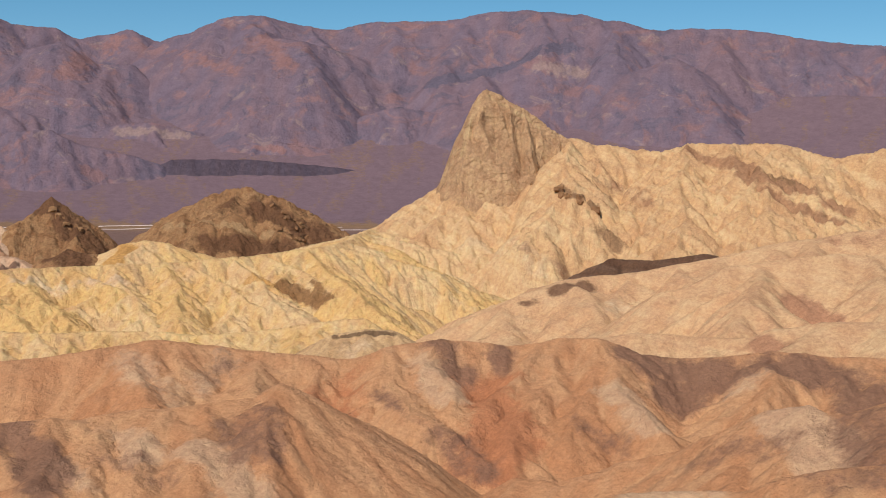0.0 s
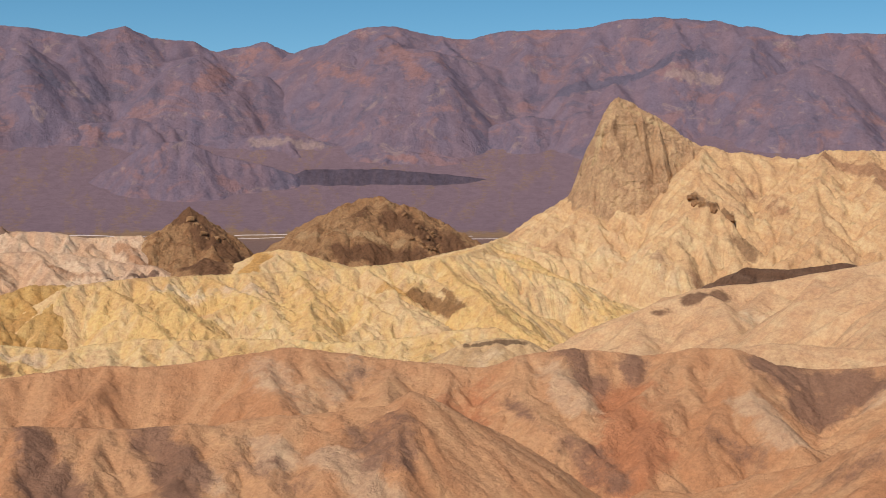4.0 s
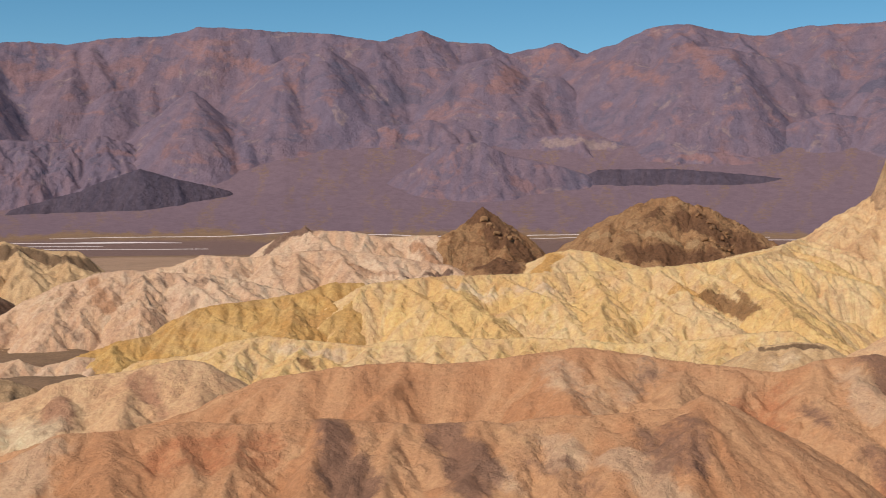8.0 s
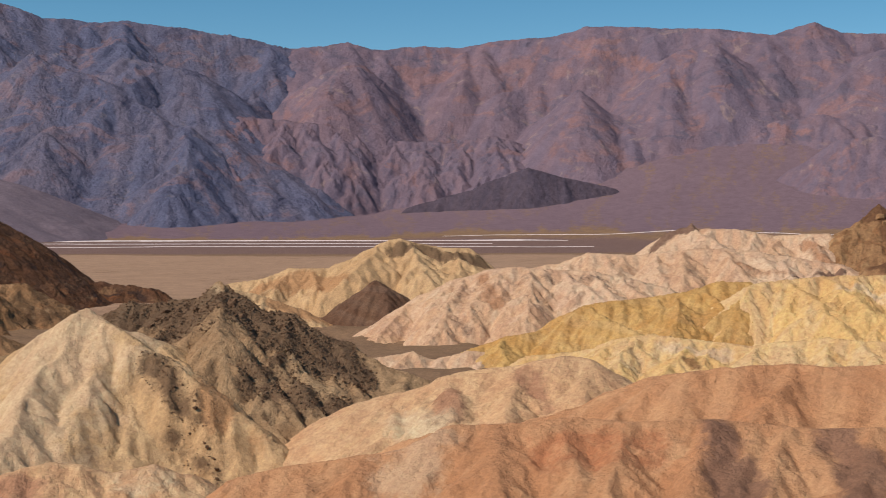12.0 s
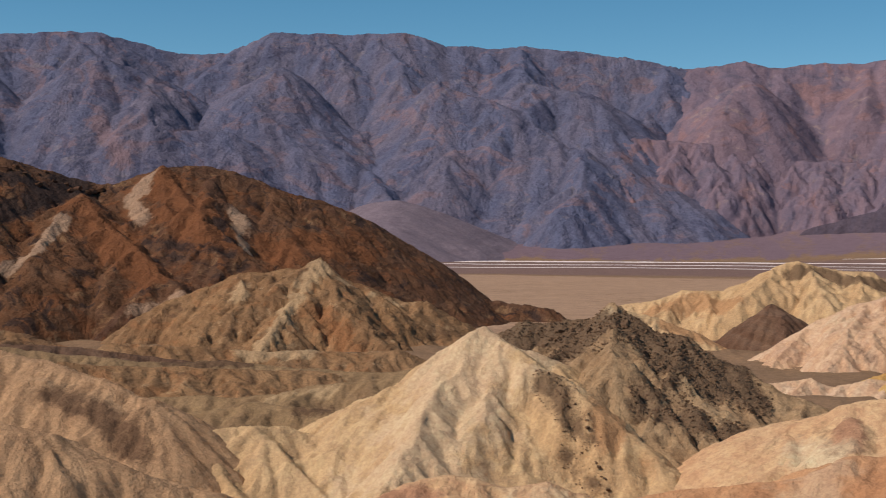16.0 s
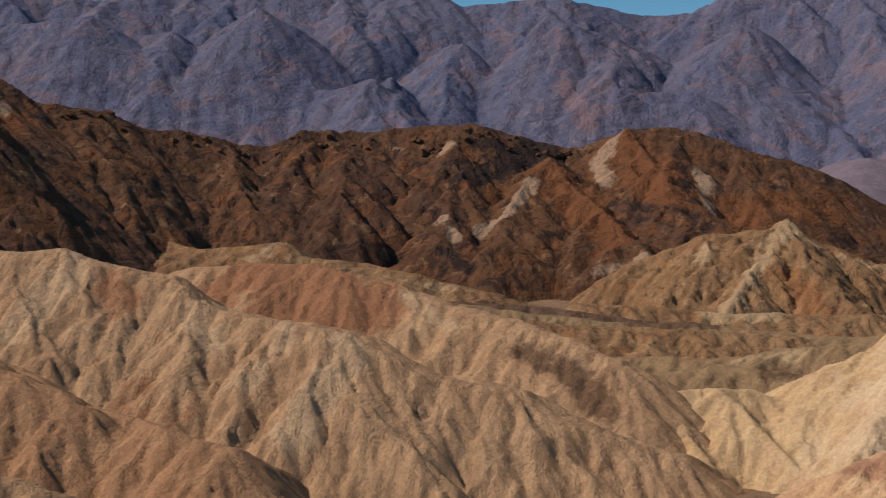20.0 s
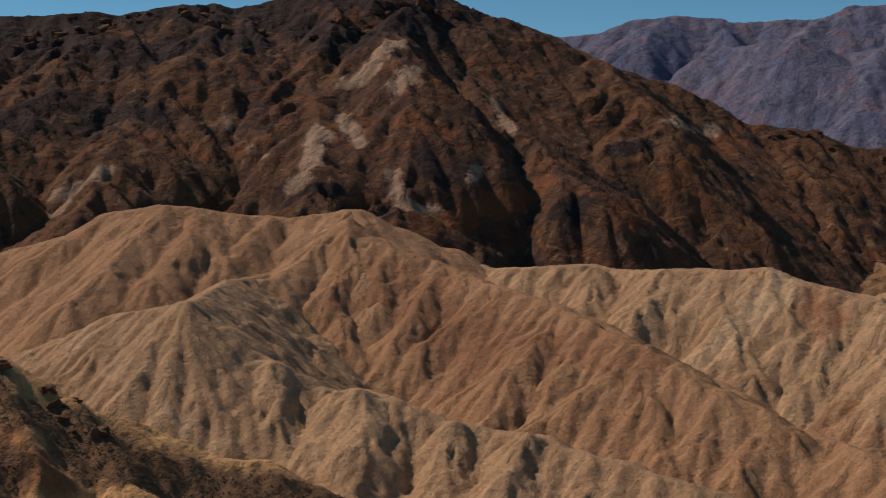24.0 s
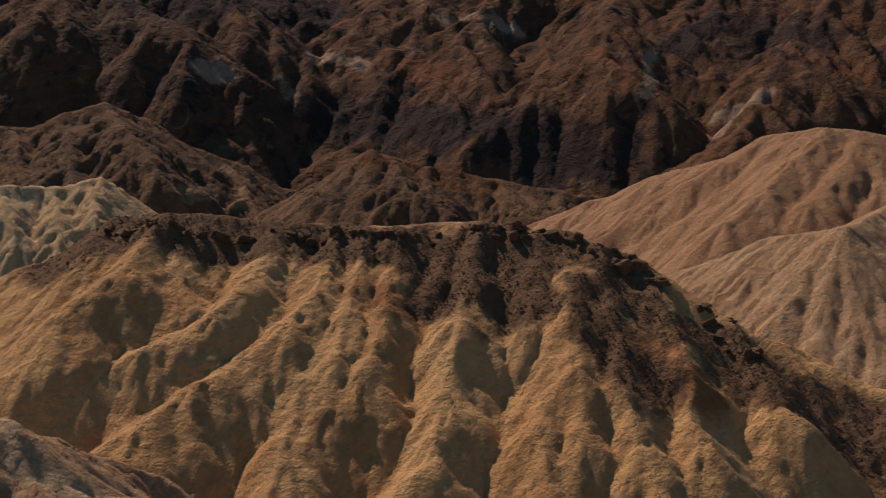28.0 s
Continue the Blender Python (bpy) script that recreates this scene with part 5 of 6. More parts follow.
stony = hill("dark_ridge", "dark brown stony ridge behind a cream peak", "hill", STONY, [
    [(-265.3, 260.8, 33), (-260.6, 262.3, 35.8), (-256, 263.7, 37.7), (-249.2, 267, 38.2), (-242.5, 270.1, 39.4), (-237.8, 271.3, 42.3), (-234.2, 271.4, 43.1), (-229.5, 272.4, 41.2), (-222.7, 275.1, 37.1), (-215.9, 277.7, 35.2), (-206.9, 281.7, 30), (-199, 284.6, 25.5), (-186.6, 290.2, 20.3)]], marks=[
    (0, 1, [(-251.9, 262.6, 36.5), (-234, 263.8, 36.6), (-223.1, 267.8, 35.6), (-210, 267.9, 31.6), (-203.2, 275.1, 26.7)], 13),
    (0, 0.9, [(-197.1, 248.5, 21.4), (-192.7, 252.5, 18.8), (-189.4, 255.9, 16.2)], 6),
    (1, 1, [(-235.2, 267.5, 39.9), (-234.1, 269.5, 41.4), (-228.8, 266.5, 40)], 3.5),
    (1, 0.9, [(-256.8, 255.5, 33.4), (-254.5, 259.8, 36.2)], 2.5),
    (0, 0.6, [(-204.4, 249.1, 25.6), (-197.1, 248.5, 21.4)], 8),
    (1, 0.5, [(-214.8, 272.8, 34.3), (-213, 273.2, 32.9)], 3)], ribs=[
    [(-248.4, 266.1, 38.3), (-231, 263.6, 30.4), (-211.6, 257.3, 21.5), (-194.8, 256.7, 14)],
    [(-232, 275.3, 41), (-210.9, 264.8, 30.2), (-192.8, 258.3, 21.6)],
    [(-218.5, 281, 34.9), (-199.2, 271.2, 25.2), (-189.3, 261.9, 19)]], slope=0.72, soft=1, gap=14, reach=60, grade=0.44, depth=2, step=0.7, warp=3, rough=1.0, blur=0, seed=27)
hill("ochre_hill", "brown-faced rounded badland hill", "hill", OCHRE, [
    [(-391.5, 82, 32.9), (-382.7, 88, 38.8), (-373.5, 95.2, 41.8), (-362.5, 107.7, 42.9), (-351.2, 119.4, 43.1), (-340.5, 127.7, 41.8), (-329.1, 136.6, 38), (-318.2, 143.6, 34.5), (-307.7, 148.8, 32.5), (-296.7, 154.6, 30.7), (-285.6, 159.7, 27.8), (-274.2, 165, 24.6), (-267.3, 166.6, 17.9), (-256.5, 169.6, 9.4), (-247.4, 169.7, 3.7)]], marks=[
    (2, 1, [(-356, 106.5, 39), (-340.9, 115.6, 36.7), (-327.3, 125, 33.4), (-333, 112.9, 31.8)], 14),
    (0, 0.7, [(-289.1, 148.3, 24.8), (-276.2, 154.1, 21.1), (-262.6, 154.5, 14.6)], 6),
    (1, 0.6, [(-324.3, 136.4, 36.2), (-307.4, 140.1, 29.3)], 4),
    (1, 0.5, [(-295.3, 148.4, 27.5), (-275.8, 157.6, 22.2)], 4)], ribs=[
    [(-338, 140.3, 37.4), (-324.3, 144.9, 28.6), (-309, 145.2, 19.3)],
    [(-315.1, 152.4, 31.9), (-299.8, 152, 22.8), (-291.1, 151.7, 17.5)],
    [(-290.6, 162.5, 27.3), (-277.4, 159.2, 19), (-264.4, 158.2, 11.4)]], slope=0.7, soft=2.4, steep=1.0, gap=9, reach=50, grade=0.66, depth=1, second=0.8, step=0.7, warp=2.5, rough=0.5, rills=(6, 3, 0.2), seed=28)
hill("ochre_ridge", "ochre fluted badland ridge with pale crest", "hill", OCHRE, [
    [(-384.4, -21, 52.4), (-379.2, -8.8, 47.4), (-373.6, -1.4, 47.6), (-367.5, 17.3, 48.7), (-361.2, 26.8, 47.4), (-354.8, 34.5, 48.1), (-347.2, 49.8, 47.9), (-339.9, 59.2, 48.8), (-339.5, 61.5, 47.5), (-333.8, 69.9, 44.3), (-328.1, 76.8, 42.4), (-323, 81, 38.7), (-317.2, 87.5, 35.7), (-310.8, 95, 33.9), (-305.1, 99.8, 32.8), (-299.3, 104.4, 32.7), (-293.1, 109.9, 30.9), (-287.2, 114.1, 27.7), (-278, 125.5, 22.2), (-271.9, 129.1, 21.6), (-263.4, 137.3, 20.1), (-254.6, 144.9, 15.7), (-247.6, 149.1, 12.8), (-238.1, 156.6, 9.2)],
    [(-350.4, 33.1, 47.6), (-339.9, 58.9, 47.9), (-327.9, 68.7, 44.0), (-315.5, 77.8, 40.4), (-306.5, 84.6, 36.0), (-292.7, 95.7, 33.4), (-280.9, 105.4, 31.5), (-268.9, 121.4, 23.4), (-257.2, 134.1, 20.6), (-246, 147, 13.5)]], marks=[
    (1, 0.6, [(-336, 58.8, 46.1), (-325.9, 50.9, 37.7), (-317.5, 42.1, 30.9)], 8),
    (1, 0.6, [(-289.5, 93.5, 32.1), (-279.6, 83.4, 23.9)], 5),
    (1, 0.7, [(-279, 104.2, 30.3), (-270.2, 95.9, 22.7), (-261.6, 85.1, 14.2)], 6),
    (1, 0.6, [(-313.2, 78, 38.2), (-293.4, 78.3, 27.2)], 5),
    (2, 0.6, [(-325.4, 64.7, 41.2), (-315.7, 67.2, 35.3)], 7),
    (2, 0.5, [(-289.9, 61.4, 19.1), (-278.5, 66.9, 18.1)], 8)], ribs=[
    [(-340.2, 57.5, 48.6), (-324.8, 51, 38.5), (-313, 41.6, 29.5), (-303, 37.9, 23.4)],
    [(-339.9, 58.9, 48.2), (-320, 58.6, 36.1), (-301.8, 57, 25.4), (-288.8, 60.4, 17.4)],
    [(-327.9, 68.7, 44.5), (-313.8, 63.1, 35.2), (-301.9, 58.3, 27.7)],
    [(-315.5, 77.8, 41.1), (-300.9, 76.7, 32.2), (-285.8, 76.4, 23), (-277, 64.8, 14.4)],
    [(-306.5, 84.6, 36.5), (-292.4, 82.5, 28), (-287.5, 73.2, 21.8), (-279.8, 64.3, 14.5)],
    [(-292.7, 95.7, 33.9), (-283.3, 87.8, 26.5), (-272.3, 78.6, 17.9), (-266.6, 73.5, 13.5)],
    [(-280.9, 105.4, 31.8), (-268.8, 94.9, 22.3), (-260.6, 84.1, 14), (-252.1, 75.9, 7.2)],
    [(-280.9, 105.4, 31.8), (-264.1, 101.4, 21.5), (-252.6, 103.8, 14.4), (-241.7, 108.1, 7.6)],
    [(-359.6, 17.4, 48.2), (-347.3, 12.9, 40.4), (-343, 6.2, 35.5)],
    [(-350.4, 33.1, 48.1), (-334.1, 30.2, 38.3), (-326.6, 24.4, 32.5)],
    [(-268.9, 121.4, 23.4), (-259.1, 118.2, 17.2), (-250.8, 120.2, 11.9)],
    [(-257.2, 134.1, 21.1), (-247.9, 131.6, 15.1), (-237, 134.9, 8.4)]], slope=0.72, soft=2.4, steep=1.0, gap=10, reach=70, grade=0.68, depth=1, second=0.8, step=0.62, warp=4, rough=0.45, blur=1, rills=(7, 3, 0.2), seed=29)
hill("ochre_dome", "smooth pinkish ochre domed hill with rills", "hill", DOME, [
    [(-385.4, -190.6, 32.8), (-383.1, -183.9, 35.3), (-386.7, -164, 43.5), (-389.1, -144.3, 51), (-389.5, -127.9, 56), (-389.2, -112, 62.3), (-387.1, -100.7, 64.1), (-387, -101, 64.5), (-387.8, -91.8, 64.2), (-388.6, -81.2, 62.3), (-389.2, -70.4, 61.3), (-388.7, -64.2, 60.4), (-388.4, -56.4, 61.6), (-388, -48.6, 63.1), (-387, -43.9, 62.8), (-386.4, -34.7, 58.5), (-385.7, -25.6, 52.9), (-384.5, -19.4, 52.4)]], marks=[
    (1, 0.4, [(-377.7, -54.3, 57.8), (-379.7, -46.2, 58.9)], 8)], ribs=[
    [(-382.9, -96.8, 64.5), (-363.1, -99.2, 55.9), (-344.6, -102.5, 47.9), (-331, -106.5, 41.8)],
    [(-385, -88.1, 63.5), (-367.2, -87, 55.8), (-345, -90.1, 46.5)],
    [(-384, -68, 61), (-369.7, -71.4, 54.3), (-355.5, -77.2, 47.5)],
    [(-385.2, -46.8, 62.8), (-365.5, -56, 52.9), (-351.1, -59.4, 46.2), (-345.6, -72.3, 45.1), (-327.6, -77.7, 41.3)]], slope=0.62, soft=2.5, steep=1.0, gap=12, reach=60, grade=0.58, depth=1, step=0.7, warp=2.5, rough=0.35, rills=(8, 3, 0.11), seed=30)
hill("ochre_slope", "brown ochre badland face with long rills", "hill", DOME, [
    [(-377.2, -45.8, 60.8), (-368.1, -33.1, 52.8), (-358.4, -23.8, 50.1), (-348.7, -8.1, 45.6), (-338.3, 2.7, 42), (-327.6, 15.4, 37.5), (-316.3, 27.1, 32.7), (-305.4, 32.1, 28.9), (-293.7, 42.2, 25.3), (-281.6, 51.3, 20.2), (-269.8, 57.4, 19.5), (-258.3, 60.9, 18.8), (-246, 67.3, 16)],
    [(-375.2, -45.6, 60.3), (-368, -38.9, 55.2), (-359.2, -23.8, 49.6), (-344.9, -8, 45.2), (-330, 2.7, 42), (-314.7, 14.8, 37.8), (-298.9, 25.6, 33.4), (-282.3, 39.4, 26.6), (-270.6, 49.3, 21.5)]], marks=[
    (2, 0.7, [(-350.1, -31, 44.3), (-327.8, -16.5, 34.9), (-313.5, -3.6, 30.8)], 16),
    (2, 0.6, [(-306.8, 14.5, 33.8), (-294.6, 23.7, 30.9)], 10)], ribs=[
    [(-368, -38.9, 55.7), (-346.4, -32.6, 42.3), (-328.5, -24.4, 30.3), (-314.9, -18.5, 21.6)],
    [(-359.2, -23.8, 50.1), (-339, -17.2, 37.3), (-321.2, -10, 25.9), (-306.9, -3.6, 16.6)],
    [(-344.9, -8, 45.7), (-324.4, -5, 33.2), (-308, 1.2, 22.5), (-295.7, 9.2, 13.6)],
    [(-330, 2.7, 42.5), (-309.4, 7.3, 29.6), (-296.1, 10.4, 21.7), (-286, 14.5, 15.2)],
    [(-314.7, 14.8, 38.4), (-298.1, 16.3, 28.4), (-282.9, 19.9, 19)],
    [(-298.9, 25.6, 34.2), (-284.1, 24.3, 25.5), (-269.6, 26.2, 16.8)],
    [(-375.2, -45.6, 60.8), (-348.7, -45.2, 44.9), (-329.3, -40.1, 32.8), (-317.2, -28.6, 22.5)],
    [(-282.3, 39.4, 26.9), (-273.9, 33, 20.4), (-260.6, 29.4, 12.1)],
    [(-270.6, 49.3, 21.8), (-268.2, 43.7, 18.1), (-258.6, 38.1, 11.5)]], slope=0.72, soft=2.2, steep=1.0, gap=9, reach=60, grade=0.68, depth=1, second=0.8, step=0.6, warp=3.5, rough=0.45, blur=1, rills=(6.5, 3, 0.19), seed=52)
hill("ochre_spur", "yellowish ochre spur with fine ribs", "hill", OCHRE, [
    [(-279, -110.4, 29), (-276.6, -102.6, 32.6), (-275.4, -90.9, 37.2), (-273.7, -79.3, 42.2), (-270.9, -70.8, 43.5), (-267.6, -63.5, 44.8), (-264.3, -55.3, 38.1), (-260.9, -46.3, 34.3), (-257.8, -33.5, 29.5), (-253.4, -28.9, 30.3), (-249, -22.5, 29.1), (-244.7, -12.5, 25.8), (-240, -2.8, 24.9), (-235, 2.8, 24.8), (-229.9, 6.3, 23.9), (-224.5, 14.9, 22.9), (-218.8, 23, 20.6), (-212.2, 34.6, 17.8)],
    [(-291.9, -69.3, 43.4), (-311.2, -68.8, 44.7), (-330.4, -69.1, 46.1), (-350, -66.2, 46.3), (-370, -61.1, 47)]], marks=[
    (2, 0.5, [(-269.5, -77.9, 41.2), (-266.7, -81.6, 38.2)], 4),
    (1, 0.6, [(-269.7, -77.2, 41.3), (-267.1, -85.2, 37.1)], 3),
    (1, 0.5, [(-243.5, -61.3, 27.7), (-238.2, -52.1, 22.6)], 5)], ribs=[
    [(-272.4, -64.6, 44.3), (-256.8, -64.1, 34.6), (-245.9, -61.4, 27.9)],
    [(-274.6, -76.2, 42.7), (-261.2, -71.5, 34.2), (-253, -69.3, 29)],
    [(-258, -45.8, 34.6), (-247.3, -43, 27.8), (-233.8, -39.7, 19.3)],
    [(-249.9, -32.5, 30.5), (-238.2, -34.8, 23.3), (-227.6, -33.3, 16.8)],
    [(-246.4, -28.1, 31.1), (-234.8, -26.8, 23.9), (-224.1, -27.4, 17.5)],
    [(-239.7, -12.2, 26.5), (-229.5, -12.6, 20.3), (-223.6, -11.4, 16.7)],
    [(-232, 0, 25.8), (-224.5, -2.6, 21.2), (-218.7, -4.3, 17.7)]], slope=0.72, soft=1.8, steep=1.0, gap=9, reach=45, grade=0.68, depth=1, second=0.8, step=0.5, warp=2, rough=0.4, blur=1, rills=(6, 3, 0.18), seed=31)
hill("pale_hill", "pale grey-buff badland hill", "hill", CREAM, [
    [(-276.5, -329.3, 47.4), (-298.8, -309.2, 47.5), (-309.8, -298.2, 47.1), (-318.5, -288.9, 50), (-323.7, -283, 44.6), (-327.9, -278.2, 38.8)]], slope=0.8, soft=1, gap=12, reach=40, grade=0.55, depth=2, step=0.9, warp=2, blur=0, seed=32)
hill("brown_hill", "brown ribbed low hill", "hill", SHALE, [
    [(-438.4, -315.2, 31.7), (-448, -301.5, 45.7), (-459.4, -283.8, 57.3), (-468.1, -269.3, 52.1), (-479.2, -248.9, 48), (-487.7, -231.9, 43.9), (-498, -208.9, 40.4)]], marks=[
    (2, 0.7, [(-455.5, -281.8, 55.2), (-464.4, -267.9, 49.3), (-472.4, -245.8, 44.5)], 12),
    (0, 0.6, [(-437.7, -284.6, 42.6), (-430, -287.7, 39.5)], 8)], slope=0.65, soft=1.5, gap=18, reach=60, grade=0.42, depth=3, step=1.1, warp=3, blur=0, seed=33)
hill("brown_hill", "brown and orange gullied hills at a mountain foot", "hill", SHALE, [
    [(-403.5, -496.8, 59.9), (-428.6, -475.3, 67), (-453.2, -451.9, 66.1), (-474.3, -429.7, 77.1), (-486.8, -415.5, 70), (-499, -400.7, 57.9), (-512.4, -383.4, 50.5), (-522.5, -369.5, 40.6), (-531, -357.3, 36.9)]], marks=[
    (1, 0.7, [(-442.3, -358.8, 39.6), (-478.2, -359.5, 36.6)], 5),
    (1, 0.6, [(-492.4, -366.5, 42), (-478.2, -359.5, 36.6)], 5)], slope=0.7, soft=1.5, gap=18, reach=80, grade=0.42, depth=3, step=1.4, warp=3, blur=0, seed=53)
dark_crest = hill("dark_capped_ridge", "ochre ribbed ridge with a dark rocky crest", "hill", DARK, [
    [(-139.2, -163.9, 34.3), (-146.6, -155.8, 39.5), (-153.3, -147.7, 44), (-155.7, -143.7, 46.4), (-158, -139.6, 49.2), (-160.8, -134.8, 49.9), (-163.4, -129.9, 49.6), (-168.7, -121.2, 48.7), (-173.2, -112.8, 48.2), (-176.9, -104.7, 48.1), (-181.5, -94.4, 48.8), (-183.1, -89, 48.7), (-183.2, -86.4, 47.6), (-183.9, -82.3, 48), (-184.5, -78.3, 46.3), (-185.3, -73.5, 44.7), (-185.8, -69.5, 42.1), (-186.3, -64.8, 39.6), (-187.1, -59.4, 36.7), (-188, -52.5, 33.6), (-188.5, -46.5, 30.9), (-189, -39.8, 28.7), (-189, -34, 28), (-189, -27.7, 25.2), (-188.7, -22, 22.9)]], marks=[
    # dark marks show the rock and also paint the shading of crest and flank
    (0, 0.8, [(-182.7, -24.1, 20.9), (-182, -40, 25.5), (-177, -52.8, 31.6)], 9),
    (0, 1, [(-150.9, -144.1, 43.8), (-156.7, -138.1, 48.1), (-156.1, -131.2, 48.6), (-164.9, -118.3, 47.4), (-169.1, -110.2, 46.5), (-171.6, -101.5, 46.4), (-174.5, -90.9, 45.9), (-176.4, -83.3, 44.4)], 7),
    (0, 1, [(-177.6, -92, 48.1), (-173.8, -85.1, 42.2), (-168.5, -80.4, 38.5)], 7),
    (0, 0.9, [(-181.4, -81.5, 46.4), (-181.4, -72.4, 42.3), (-177.4, -64.9, 38.4), (-180.4, -56.1, 34.6), (-175, -49.8, 30.2)], 5.5),
    (0, 0.8, [(-175.7, -97.9, 45.9), (-164.4, -92.6, 38.4)], 4.5),
    (0, 0.8, [(-174.4, -74.5, 41.5), (-166.4, -70.9, 36.4), (-163.8, -63.2, 31.5)], 6),
    (0, 0.7, [(-175.3, -47.6, 28.4), (-175.8, -40.5, 22.4), (-174, -35, 18.5)], 4),
    (2, 0.7, [(-165.2, -70.1, 35.1), (-169, -63.7, 32.9), (-168.3, -56.3, 30.1)], 6),
    (2, 0.7, [(-162.2, -101.2, 40.9), (-160.8, -95.5, 38.6)], 4)], ribs=[
    [(-162.8, -129.5, 49.5), (-152, -125.6, 44.2), (-143, -126.5, 40.1), (-135.2, -130.5, 38.2)],
    [(-167.3, -120.2, 48.8), (-154.3, -113.6, 42.3), (-146.3, -114.8, 38.6), (-137.9, -118.5, 34.4), (-131.4, -123.4, 30.8)],
    [(-171, -111.3, 48.4), (-157.4, -105.1, 41), (-149.9, -105.2, 37.3), (-142.1, -107.2, 33.2), (-136.5, -109.6, 31.4), (-128.7, -111.6, 27.5), (-122.2, -114.9, 23.9)],
    [(-174.7, -103.4, 48.3), (-160.5, -96.7, 39.6), (-148.6, -92.7, 32.7), (-141.8, -95.6, 28.7), (-136.3, -97.3, 25.5)],
    [(-179.2, -93.2, 49), (-161.7, -86.5, 37.9), (-150.9, -83, 31), (-141, -79, 24.4)],
    [(-180.9, -85.3, 47.7), (-162.3, -73.3, 34.3), (-152.6, -70.3, 28.4), (-144.2, -65.7, 22.6)],
    [(-182.3, -77.3, 46.5), (-161.6, -64, 31.6), (-153.3, -59.2, 25.9), (-148.4, -55.3, 22.2)],
    [(-183.6, -68.7, 42.3), (-169.3, -59.5, 32.9), (-157.9, -53.3, 25.7)],
    [(-184, -58.4, 37.1), (-171.6, -47.8, 28.2), (-165.9, -51.7, 24.3), (-158.6, -52.1, 20.2)],
    [(-157.8, -132.4, 50), (-148.5, -128.4, 45.1), (-139.6, -129, 40.7)],
    [(-172.2, -107.4, 48.3), (-156.9, -100.5, 39), (-148.1, -97.3, 33.8)]], slope=0.7, soft=1.2, steep=1.0, gap=6, reach=45, grade=0.62, depth=1, step=0.42, warp=1.6, rough=0.4, blur=1, rills=(4.5, 2, 0.13), seed=34)
hill("near_hump", "small tan badland hump with a pale crest", "hill", OCHRE, [
    [(-96.1, -115.2, 35.2), (-100.6, -109.3, 33.9), (-101.9, -106.1, 32.8), (-102.1, -104, 30.2), (-102.1, -101.9, 27.1), (-104.4, -97.5, 25.9), (-108, -91.3, 25.1), (-111, -85.4, 24.4)]], marks=[
    (1, 0.7, [(-102.1, -106.2, 32.3), (-99.9, -100.7, 29.1), (-103.3, -96.1, 25.9)], 2)], slope=0.7, soft=1, gap=9, reach=25, grade=0.45, depth=2, step=0.45, warp=1.5, rough=0.3, seed=54)
hill("tan_hill", "buff tan rounded badland hill", "hill", TAN, [
    [(-179.8, 235.1, 7.3), (-176.1, 237.9, 13.1), (-170.5, 241.9, 20.2), (-165.8, 245.2, 22.6), (-161.1, 248.3, 23.9), (-155.3, 252, 26.9), (-147.6, 256.6, 27.6), (-141.8, 259.8, 29.5), (-135, 263.4, 30.8), (-130.2, 265.9, 30.4), (-125.3, 268.2, 27.2)],
    [(-180.5, 245.9, 17.5), (-175.3, 249.6, 20.6), (-169.9, 253.3, 22.1), (-159.6, 259.9, 26.6), (-150.9, 265.1, 27.8), (-144.9, 268.4, 28.8)]], marks=[
    (2, 0.8, [(-152, 245.3, 24.2), (-147.6, 234.6, 20.4)], 4),
    (2, 0.7, [(-139.3, 255.6, 26.9), (-130.7, 248.4, 22.4)], 4),
    (1, 0.7, [(-157.6, 239.4, 18.7), (-149, 232.4, 18.3)], 6),
    (0, 0.4, [(-158.5, 245.5, 22.1), (-145.3, 236.7, 21.6)], 6)], slope=0.62, soft=2, gap=13, reach=50, grade=0.36, depth=2, step=0.6, warp=3, rough=0.35, rills=(7, 3, 0.1), seed=35)
